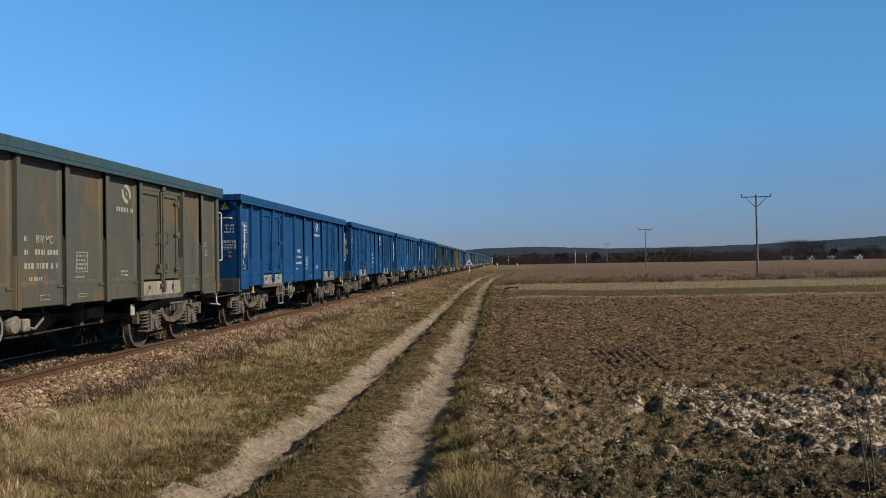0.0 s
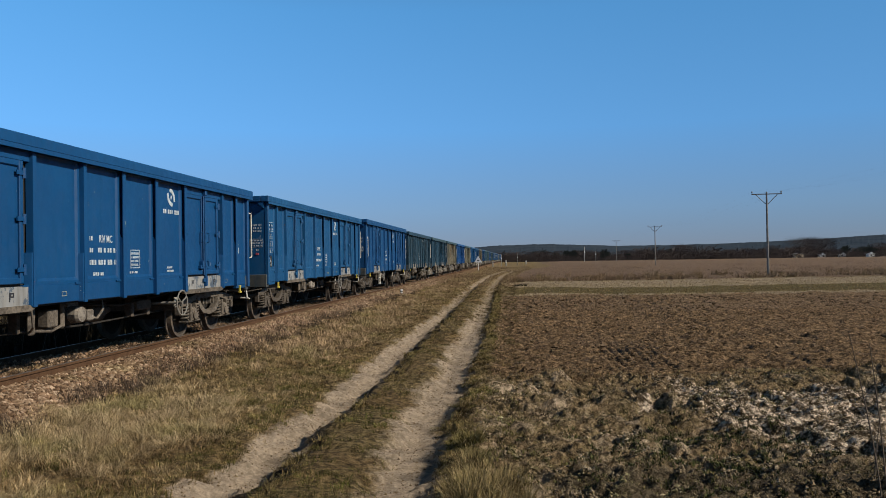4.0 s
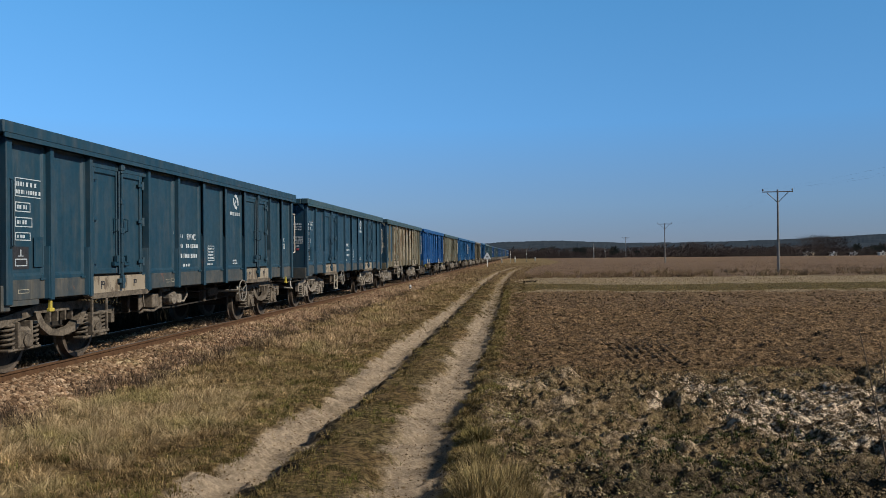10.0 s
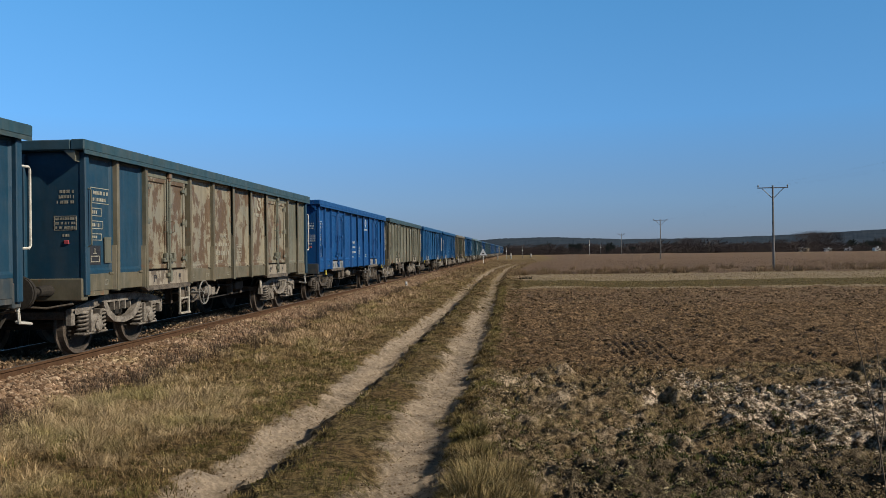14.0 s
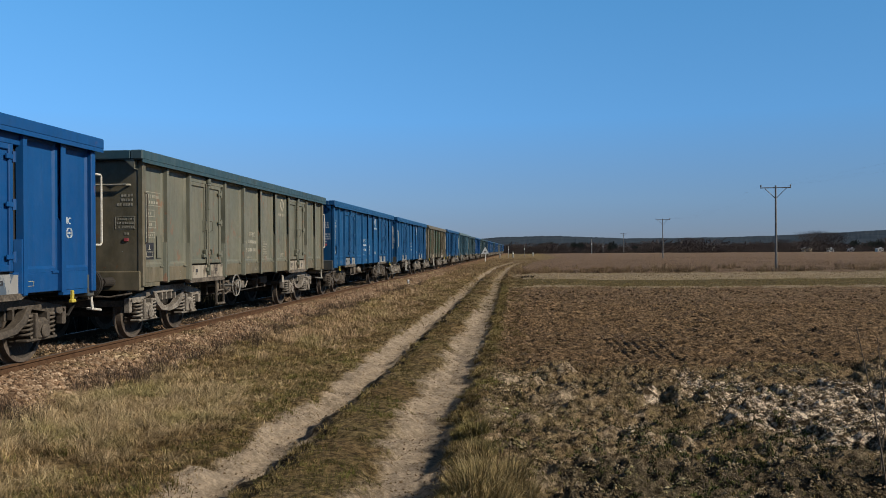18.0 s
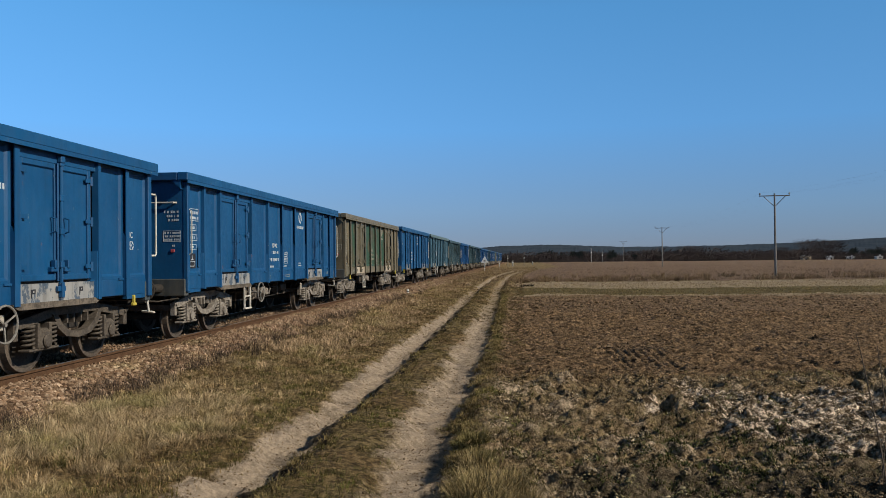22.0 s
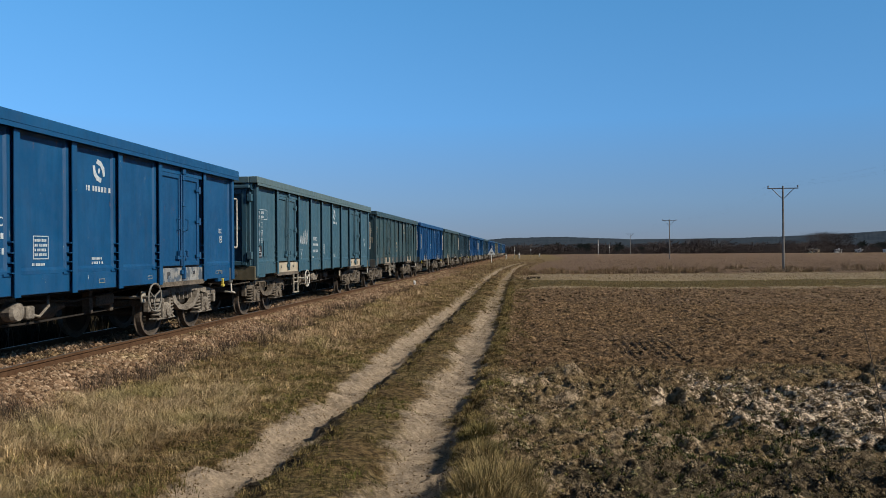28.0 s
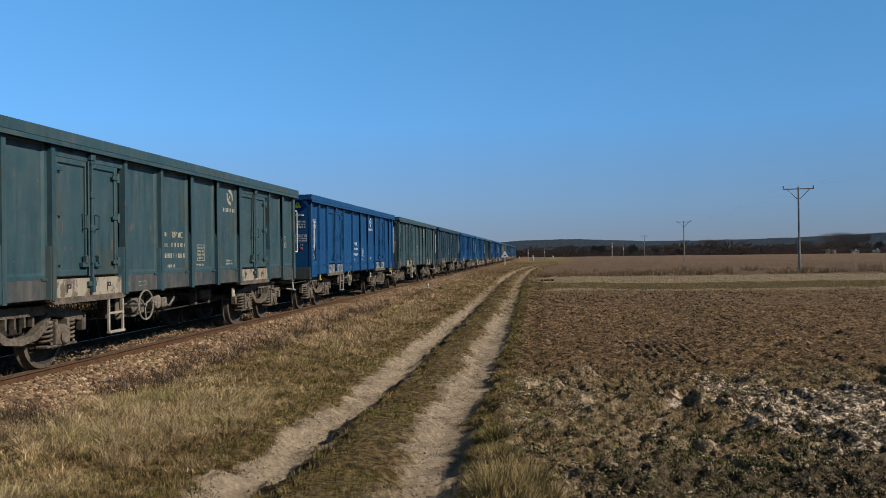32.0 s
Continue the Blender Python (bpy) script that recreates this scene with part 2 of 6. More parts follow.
PATCH = paint("flaking_white_patch", (0.34, 0.305, 0.25), (0.25, 0.21, 0.16), 0.4, 0.38, rust_col=(0.045, 0.032, 0.023), rust_scale=3.6, grime=0.75)
YELLOW = plain("yellow_paint", (0.55, 0.45, 0.06), (0.34, 0.27, 0.05), 8, 0.6)
SIGN_YELLOW = plain("bright_sign_yellow", (0.95, 0.82, 0.05), (0.88, 0.74, 0.05), 8, 0.5)
GREY_WHEEL = plain("grey_handwheel_paint", (0.22, 0.21, 0.19), (0.13, 0.12, 0.105), 8, 0.6)
RED = plain("red_paint", (0.45, 0.07, 0.09), (0.3, 0.06, 0.07), 8, 0.5)
BLACK = plain("black_paint", (0.012, 0.014, 0.018), (0.03, 0.03, 0.035), 8, 0.6)
RUSTY = plain("rusty_rail_side", (0.058, 0.031, 0.017), (0.105, 0.058, 0.032), 7, 0.95, spec=0.15)


# ---- wagons ----
SIZE = dict(top=3.33)                               # upper edge above the rail
SILL_TOP, SILL_LOW = 1.30, 1.03
SHEET_X, POST_X = 1.355, 1.45                        # half widths


def bay_lines(kind):
    """Edges of the bays along one side: posts, door openings and half lengths."""
    if kind == "long":
        return dict(half=6.94, corner=6.78, posts=(-0.65, 0.65, -1.95, 1.95), doors=((3.25, 5.2), (-5.2, -3.25)), pivot=5.1, buffer=7.55)
    short = dict(half=6.4, corner=6.24, posts=(0.0, -1.2, 1.2, -5.28, 5.28), doors=((2.4, 4.28), (-4.28, -2.4)), pivot=4.5, buffer=7.02)
    if kind == "wide":
        short.update(posts=(0.0, -1.22, 1.22, -5.4, 5.4), doors=((2.5, 4.52), (-4.52, -2.5)))
    if kind == "narrow":
        short.update(posts=(0.05, -1.08, 1.22, -5.2, 5.25), doors=((2.35, 4.2), (-4.12, -2.28)))
    if kind == "plain_end":
        short.update(posts=(0.0, -1.3, 1.3), doors=((2.7, 4.65), (-4.65, -2.7)))
    return short


def side_matrix(s):
    return Matrix.Identity(4) if s > 0 else Matrix.Rotation(math.pi, 4, "Z")


def turned(bm, s):
    if s < 0:
        bmesh.ops.transform(bm, matrix=side_matrix(s), verts=bm.verts)
    return bm


def panel_mesh(y0, y1):
    """A pressed side sheet: flat margin round a sunken field."""
    bm = bmesh.new()
    z0, z1 = SILL_TOP, SIZE["top"] - 0.17
    box(bm, SHEET_X - 0.03, SHEET_X - 0.006, y0, y1, z0, z1)
    o = [(y0, z0), (y1, z0), (y1, z1), (y0, z1)]
    a = [(y0 + 0.10, z0 + 0.05), (y1 - 0.10, z0 + 0.05), (y1 - 0.10, z1 - 0.04), (y0 + 0.10, z1 - 0.04)]
    c = [(y0 + 0.14, z0 + 0.09), (y1 - 0.14, z0 + 0.09), (y1 - 0.14, z1 - 0.08), (y0 + 0.14, z1 - 0.08)]
    rings = [[bm.verts.new((x, *p)) for p in q] for x, q in ((SHEET_X - 0.004, o), (SHEET_X + 0.026, o), (SHEET_X + 0.026, a), (SHEET_X, c))]
    bm.faces.new(rings[-1])
    for lo, hi in zip(rings, rings[1:]):
        for i in range(4):
            bm.faces.new((lo[i], lo[(i + 1) % 4], hi[(i + 1) % 4], hi[i]))
    return bm


def post_mesh(y, opened, ribbed=False):
    """A side post: a closed pressing, or a channel that is open towards one end of the wagon over its upper half."""
    bm = bmesh.new()
    z0, z1 = SILL_LOW - 0.02, SIZE["top"] - 0.17
    if ribbed:
        box(bm, POST_X - 0.014, POST_X, y - 0.05, y + 0.075, z0, z1)
        box(bm, SHEET_X - 0.01, POST_X - 0.014, y + 0.05, y + 0.073, z0, z1)
        for z in (1.32, 1.45, 1.58, 1.72):
            box(bm, SHEET_X - 0.004, POST_X - 0.004, y - 0.10, y + 0.05, z, z + 0.016)
    elif opened:
        box(bm, POST_X - 0.014, POST_X, y - 0.055, y + 0.055, z0, z1)
        box(bm, SHEET_X - 0.01, POST_X - 0.014, y + 0.035, y + 0.053, z0, z1)
        box(bm, SHEET_X - 0.004, POST_X - 0.006, y - 0.053, y + 0.03, z0 + 0.02, 1.98)
        prism(bm, [(SHEET_X - 0.002, 1.98), (POST_X - 0.008, 1.98), (SHEET_X - 0.002, 2.12)], "y", y - 0.051, y + 0.03)
    else:
        prism(bm, [(SHEET_X - 0.004, y - 0.052), (POST_X, y - 0.040), (POST_X, y + 0.045), (SHEET_X - 0.004, y + 0.06)], "z", z0, z1)
        prism(bm, [(SHEET_X - 0.002, y - 0.105), (POST_X - 0.01, y - 0.07), (POST_X - 0.01, y - 0.02), (SHEET_X - 0.002, y - 0.02)], "z", z0 + 0.02, 1.75)
    box(bm, SHEET_X - 0.004, SHEET_X + 0.05, y - 0.2, y - 0.04, SILL_TOP - 0.012, SILL_TOP + 0.016)
    return bm


def leaf_mesh(y0, y1):
    """One door leaf: welded frame round a recessed sheet."""
    z0, z1 = SILL_TOP + 0.03, SIZE["top"] - 0.34
    w, f0, f1 = 0.085, SHEET_X - 0.01, SHEET_X + 0.045
    bm = boxes((f0, f1, y0, y0 + w, z0, z1), (f0, f1, y1 - w, y1, z0, z1), (f0, f1 - 0.002, y0 + w, y1 - w, z0, z0 + w), (f0, f1 - 0.002, y0 + w, y1 - w, z1 - w, z1), bevel=0.01)
    box(bm, SHEET_X - 0.02, SHEET_X + 0.012, y0 + w - 0.01, y1 - w + 0.01, z0 + w - 0.01, z1 - w + 0.01)
    return bm


def lock_mesh(y):
    """Locking bar between two leaves, with its catches."""
    bm = bmesh.new()
    x = SHEET_X + 0.075
    tube(bm, [(x, y, SILL_TOP - 0.04), (x, y, SIZE["top"] - 0.24)], 0.026, 8)
    tube(bm, [(x - 0.005, y - 0.075, SILL_TOP + 0.02), (x - 0.005, y - 0.075, SIZE["top"] - 0.34)], 0.018, 6)
    box(bm, SHEET_X + 0.045, x + 0.02, y - 0.10, y + 0.09, 1.17, 1.245, 0.008)
    box(bm, SHEET_X + 0.045, x + 0.04, y - 0.03, y + 0.03, 1.08, 1.30, 0.008)
    box(bm, SHEET_X + 0.05, x + 0.045, y - 0.06, y + 0.05, SIZE["top"] - 0.33, SIZE["top"] - 0.22, 0.012)
    for z in (1.55, 2.02, 2.5, 3.0):
        box(bm, SHEET_X + 0.03, x + 0.03, y - 0.05, y + 0.045, z - 0.045, z + 0.045, 0.008)
    return bm


@functools.lru_cache(None)
def bogie_meshes(steel, wheel):
    out = {}
    for s in (-1, 1):
        bm = bmesh.new()
        x0, x1 = (1.0, 1.085)
        top = [(-1.52, 0.70), (-1.42, 0.79), (-0.5, 0.93), (0.5, 0.93), (1.42, 0.79), (1.52, 0.70), (1.40, 0.66), (0.55, 0.80), (-0.55, 0.80), (-1.40, 0.66)]
        prism(bm, top[::-1], "x", x0, x1)
        belly = [(-0.68, 0.82), (-0.56, 0.82), (-0.44, 0.66), (-0.26, 0.555), (0.0, 0.52), (0.26, 0.555), (0.44, 0.66), (0.56, 0.82), (0.68, 0.82), (0.55, 0.60), (0.34, 0.47), (0.0, 0.425), (-0.34, 0.47), (-0.55, 0.60)]
        prism(bm, belly, "x", x0 - 0.01, x1 + 0.03)
        for y in (-0.28, -0.1, 0.1, 0.28):
            box(bm, x0 + 0.02, x1 + 0.01, y - 0.02, y + 0.02, 0.66, 0.80)
        for y in (-1.5, 1.5):
            box(bm, x0 - 0.02, x1, y - 0.05, y + 0.05, 0.5, 0.76, 0.01)
        for v in bm.verts:
            v.co.x *= s
        bmesh.ops.recalc_face_normals(bm, faces=bm.faces)
        me = bpy.data.meshes.new("side_frame")
        bm.to_mesh(me), bm.free()
        me.materials.append(steel)
        out["side_frame", s] = me
        bm = bmesh.new()
        box(bm, 0.93, 1.15, -0.135, 0.135, 0.32, 0.64, 0.05)
        lathe(bm, [(0.09, 1.14), (0.10, 1.17), (0.085, 1.185)], "x", (0, 0, 0.46), 14)
        box(bm, 0.94, 1.12, -0.36, 0.36, 0.325, 0.362, 0.01)
        box(bm, 0.95, 1.13, 0.11, 0.165, 0.36, 0.72, 0.012)
        box(bm, 0.95, 1.13, -0.165, -0.11, 0.36, 0.72, 0.012)
        for v in bm.verts:
            v.co.x *= s
        bmesh.ops.recalc_face_normals(bm, faces=bm.faces)
        me = bpy.data.meshes.new("axle_box")
        bm.to_mesh(me), bm.free()
        me.materials.append(steel)
        out["axle_box", s] = me
    bm = bmesh.new()
    turns, per = 4.5, 9
    pts = [(0.083 * math.cos(k / per * math.tau), 0.083 * math.sin(k / per * math.tau), 0.37 + 0.29 * k / (turns * per)) for k in range(int(turns * per) + 1)]
    tube(bm, pts, 0.021, 4)
    lathe(bm, [(0.1, 0.66), (0.1, 0.70), (0.06, 0.71)], "z", (0, 0, 0), 10)
    bmesh.ops.recalc_face_normals(bm, faces=bm.faces)
    me = bpy.data.meshes.new("spring")
    bm.to_mesh(me), bm.free()
    me.materials.append(steel)
    me.polygons.foreach_set("use_smooth", np.ones(len(me.polygons), dtype=bool))
    out["spring"] = me
    bm = bmesh.new()
    for s in (-1, 1):
        prof = [(0.10, 0.645), (0.12, 0.70), (0.36, 0.715), (0.385, 0.69), (0.495, 0.685), (0.495, 0.705), (0.462, 0.72), (0.455, 0.815), (0.395, 0.82), (0.375, 0.775), (0.15, 0.80), (0.12, 0.84)]
        lathe(bm, [(r, a * s) for r, a in prof], "x", (0, 0, 0), 32)
    lathe(bm, [(0.075, -0.9), (0.085, 0.9)], "x", (0, 0, 0), 12)
    for k in range(4):   # balance pads on the wheel discs
        a = k * math.tau / 4 + 0.3
        for s in (-1, 1):
            c = Vector((0.775 * s, 0.26 * math.cos(a), 0.26 * math.sin(a)))
            box(bm, c.x - 0.02, c.x + 0.02, c.y - 0.035, c.y + 0.035, c.z - 0.035, c.z + 0.035)
    bmesh.ops.recalc_face_normals(bm, faces=bm.faces)
    me = bpy.data.meshes.new("wheelset")
    bm.to_mesh(me), bm.free()
    me.materials.append(wheel)
    me.materials.append(DISC)
    for p in me.polygons:
        p.material_index = 0 if math.hypot(p.center.y, p.center.z) > 0.385 else 1
    out["wheelset"] = me
    bm = boxes((-0.96, 0.96, -0.06, 0.06, 0.6, 0.72), bevel=0.01)
    me = bpy.data.meshes.new("end_beam")
    bm.to_mesh(me), bm.free()
    me.materials.append(STEEL)
    out["end_beam"] = me
    bm = boxes((-0.98, 0.98, -0.22, 0.22, 0.56, 0.88), bevel=0.02)
    bmesh.ops.recalc_face_normals(bm, faces=bm.faces)
    me = bpy.data.meshes.new("bolster")
    bm.to_mesh(me), bm.free()
    me.materials.append(DARK)
    out["bolster"] = me
    return out


def build_bogie(parent, y, pale=False):
    """Two-axle bogie with coil springs; its parts share their meshes."""
    ms = bogie_meshes({True: STEEL_PALE, False: STEEL_LIGHT, "dirty": STEEL}[pale], WHEEL)
    bogie = part("bogie", ms["bolster"], None, parent, "dusty cast-steel two-axle bogie")
    bogie.location = (0, y, 0)
    for s in (-1, 1):
        part("side_frame", ms["side_frame", s], None, bogie)
        for ay in (-0.9, 0.9):
            part("axle_box", ms["axle_box", s], None, bogie).location = (0, ay, 0)
            for dy in (-0.265, 0.265):
                part("spring", ms["spring"], None, bogie).location = (1.03 * s, ay + dy, 0)
    for ay in (-1.46, 1.46):
        part("end_beam", ms["end_beam"], None, bogie).location = (0, ay, 0)
    for ay in (-0.9, 0.9):
        part("wheelset", ms["wheelset"], None, bogie).location = (0, ay, 0.46)
    return bogie


def text_mesh(body, size, material):
    """Flat letters in the plane x = 0, reading towards +y."""
    cu = bpy.data.curves.new("letters", "FONT")
    cu.body, cu.size, cu.extrude, cu.offset = body, size, 0.002, size * 0.012
    ob = new("letters", cu)
    bpy.context.view_layer.update()
    me = bpy.data.meshes.new_from_object(ob.evaluated_get(bpy.context.evaluated_depsgraph_get()))
    bpy.data.objects.remove(ob)
    me.transform(Matrix(((0, 0, 1, 0), (0.8, 0, 0, 0), (0, 1, 0, 0), (0, 0, 0, 1))))
    me.materials.clear()
    me.materials.append(material)
    return me


def bars(bm, x, y0, z0, width, height, rows, rng, gaps=True):
    """Rows of small bars in place of writing that cannot be read."""
    h = height / rows
    for r in range(rows):
        y = y0
        end = y0 + width * (rng.uniform(0.7, 1.0) if gaps else 1.0)
        while y < end - 0.02:
            w = min(rng.choice((0.14, 0.36, 0.42, 0.42)) * h, end - y)
            box(bm, x, x + 0.004, y, y + w, z0 + r * h + h * 0.2, z0 + r * h + h * 0.78)
            y += w + h * rng.choice((0.15, 0.18, 0.22, 0.5))


def outline(bm, x, y0, y1, z0, z1, w=0.012):
    box(bm, x, x + 0.004, y0, y1, z0, z0 + w), box(bm, x, x + 0.004, y0, y1, z1 - w, z1)
    box(bm, x, x + 0.004, y0, y0 + w, z0 + w, z1 - w), box(bm, x, x + 0.004, y1 - w, y1, z0 + w, z1 - w)


def swirl(bm, x, y, z, r):
    """Emblem: two opposed hooked blades round a small lens."""
    blade = ((-0.25, 1.0), (0.35, 0.86), (0.86, 0.36), (0.98, -0.36), (0.64, -0.46), (0.54, 0.04), (0.2, 0.42), (-0.42, 0.62))
    for shape in (blade, [(-a, -b) for a, b in blade], ((0.07, 0.24), (0.17, 0.02), (0.04, -0.22), (-0.07, -0.24), (-0.17, -0.02), (-0.04, 0.22))):
        prism(bm, [(y + a * r, z + b * r) for a, b in shape], "x", x, x + 0.004)
    return bm


def mark(bm, s, ink, root, label=""):
    """A group of small painted signs."""
    tagged(part("marking", turned(bm, s), ink, root, label), kind="stuff")


def side_marks(root, s, style, g, rng):
    """Painted signs on one side; numbers and names are bars."""
    ink = style.get("ink", LETTER)
    xs = SHEET_X + 0.001
    c = g["corner"]
    first = min(p for p in (*g["posts"], *(d[0] for d in g["doors"])) if p > -c)
    bm = bmesh.new()
    y = -c + 0.30
    bars(bm, xs, y, 2.52, 0.62, 0.10, 1, rng), outline(bm, xs, y - 0.02, y + 0.68, 2.40, 2.65)
    bars(bm, xs, y, 2.42, 0.6, 0.09, 1, rng)
    for z, w, hh in ((2.20, 0.30, 0.13), (2.0, 0.34, 0.13), (1.82, 0.3, 0.11)):
        outline(bm, xs, y - 0.02, y + w, z, z + hh), bars(bm, xs, y + 0.02, z + 0.02, w - 0.06, hh - 0.04, 1, rng)
    mark(bm, s, ink, root)
    bm = bmesh.new()
    box(bm, xs - 0.002, xs + 0.003, y - 0.08, y + 0.26, 1.44, 1.74)
    mark(bm, s, BLACK, root, "black load panel")
    bm = bmesh.new()
    outline(bm, xs + 0.003, y - 0.03, y + 0.22, 1.48, 1.58), box(bm, xs + 0.003, xs + 0.006, y + 0.08, y + 0.1, 1.62, 1.7), box(bm, xs + 0.003, xs + 0.006, y + 0.03, y + 0.15, 1.61, 1.62)
    mark(bm, s, ink, root)
    bm = boxes((xs - 0.004, xs + 0.02, y + 0.36, y + 0.66, 1.48, 1.86), bevel=0.006)
    outline(bm, xs + 0.02, y + 0.345, y + 0.675, 1.465, 1.875, 0.03)
    part("label_holder", turned(bm, s), style["paint"], root)
    # number block
    ny = style.get("number_y", -0.95 if g["half"] < 6.6 else -1.75)
    zb = style.get("number_z", 1.74)
    bm = bmesh.new()
    bars(bm, xs, ny, zb + 0.19, 0.11, 0.12, 1, rng)
    bars(bm, xs, ny, zb + 0.0, 0.11, 0.12, 1, rng)
    bars(bm, xs, ny + 0.25, zb, 0.6, 0.13, 1, rng, False)
    bars(bm, xs, ny, zb - 0.2, 0.85, 0.14, 1, rng, False)
    bars(bm, xs, ny + 0.1, zb - 0.36, 0.4, 0.09, 1, rng)
    mark(bm, s, ink, root, "painted wagon number block")
    me = text_mesh("RIV MC", 0.165, ink)
    me.transform(side_matrix(s) @ Matrix.Translation((xs + 0.002, ny + 0.28, zb + 0.19)))
    part("lettering", me, ink, root)
    # inspection table
    ty = ny + 1.32
    bm = bmesh.new()
    outline(bm, xs, ty, ty + 0.34, 1.50, 1.82)
    bars(bm, xs, ty + 0.03, 1.53, 0.28, 0.26, 4, rng, False)
    bars(bm, xs, ty - 0.03, 1.40, 0.34, 0.06, 1, rng)
    mark(bm, s, ink, root)
    # emblem and owner's name
    ly = ny + 2.55
    bm = bmesh.new()
    swirl(bm, xs, ly + 0.42, 2.85, 0.18)
    bars(bm, xs, ly + 0.06, 2.50, 0.78, 0.14, 1, rng, False)
    mark(bm, s, ink, root, "white two-crescent emblem over a name bar")
    bm = bmesh.new()
    bars(bm, xs, ly + 0.2, 1.40, 0.35, 0.13, 2, rng)
    ring = [(0.07 * math.cos(a * math.tau / 12), 0.07 * math.sin(a * math.tau / 12)) for a in range(12)]
    for (a, e), (p, q) in zip(ring, ring[1:] + ring[:1]):
        box(bm, xs, xs + 0.004, c - 0.55 + min(a, p) - 0.005, c - 0.55 + max(a, p) + 0.005, 1.86 + min(e, q) - 0.005, 1.86 + max(e, q) + 0.005)
    bars(bm, xs, c - 0.6, 1.83, 0.1, 0.06, 1, rng, False)
    mark(bm, s, ink, root)
    me = text_mesh("UIC", 0.14, ink)
    me.transform(side_matrix(s) @ Matrix.Translation((xs + 0.002, c - 0.69, 1.99)))
    part("lettering", me, ink, root)
    if style.get("scrawl") and s > 0:
        bm = bmesh.new()
        x, y, z = xs + 0.004, -2.9, 1.75
        for k in range(4):
            pts = [(x, y + 0.21 * k + 0.035 * j + 0.05 * math.sin(j * 2.1 + k), z + (0.32 + 0.1 * k if j % 2 else 0.08) * rng.uniform(0.6, 1.0)) for j in range(7)]
            tube(bm, pts, 0.007, 4)
        tube(bm, [(x, y + 0.05, z - 0.1), (x, y + 0.25, z - 0.08), (x, y + 0.08, z - 0.3), (x, y + 0.2, z - 0.42)], 0.007, 4)
        mark(bm, s, ink, root, "white paint scrawl")
    bm = bmesh.new()
    for k in range(6):
        yy = rng.uniform(-c + 0.2, c - 0.5)
        outline(bm, SHEET_X + 0.0302, yy, yy + rng.uniform(0.1, 0.26), 1.12, 1.12 + rng.uniform(0.05, 0.08), 0.008)
    mark(bm, s, PALE, root)


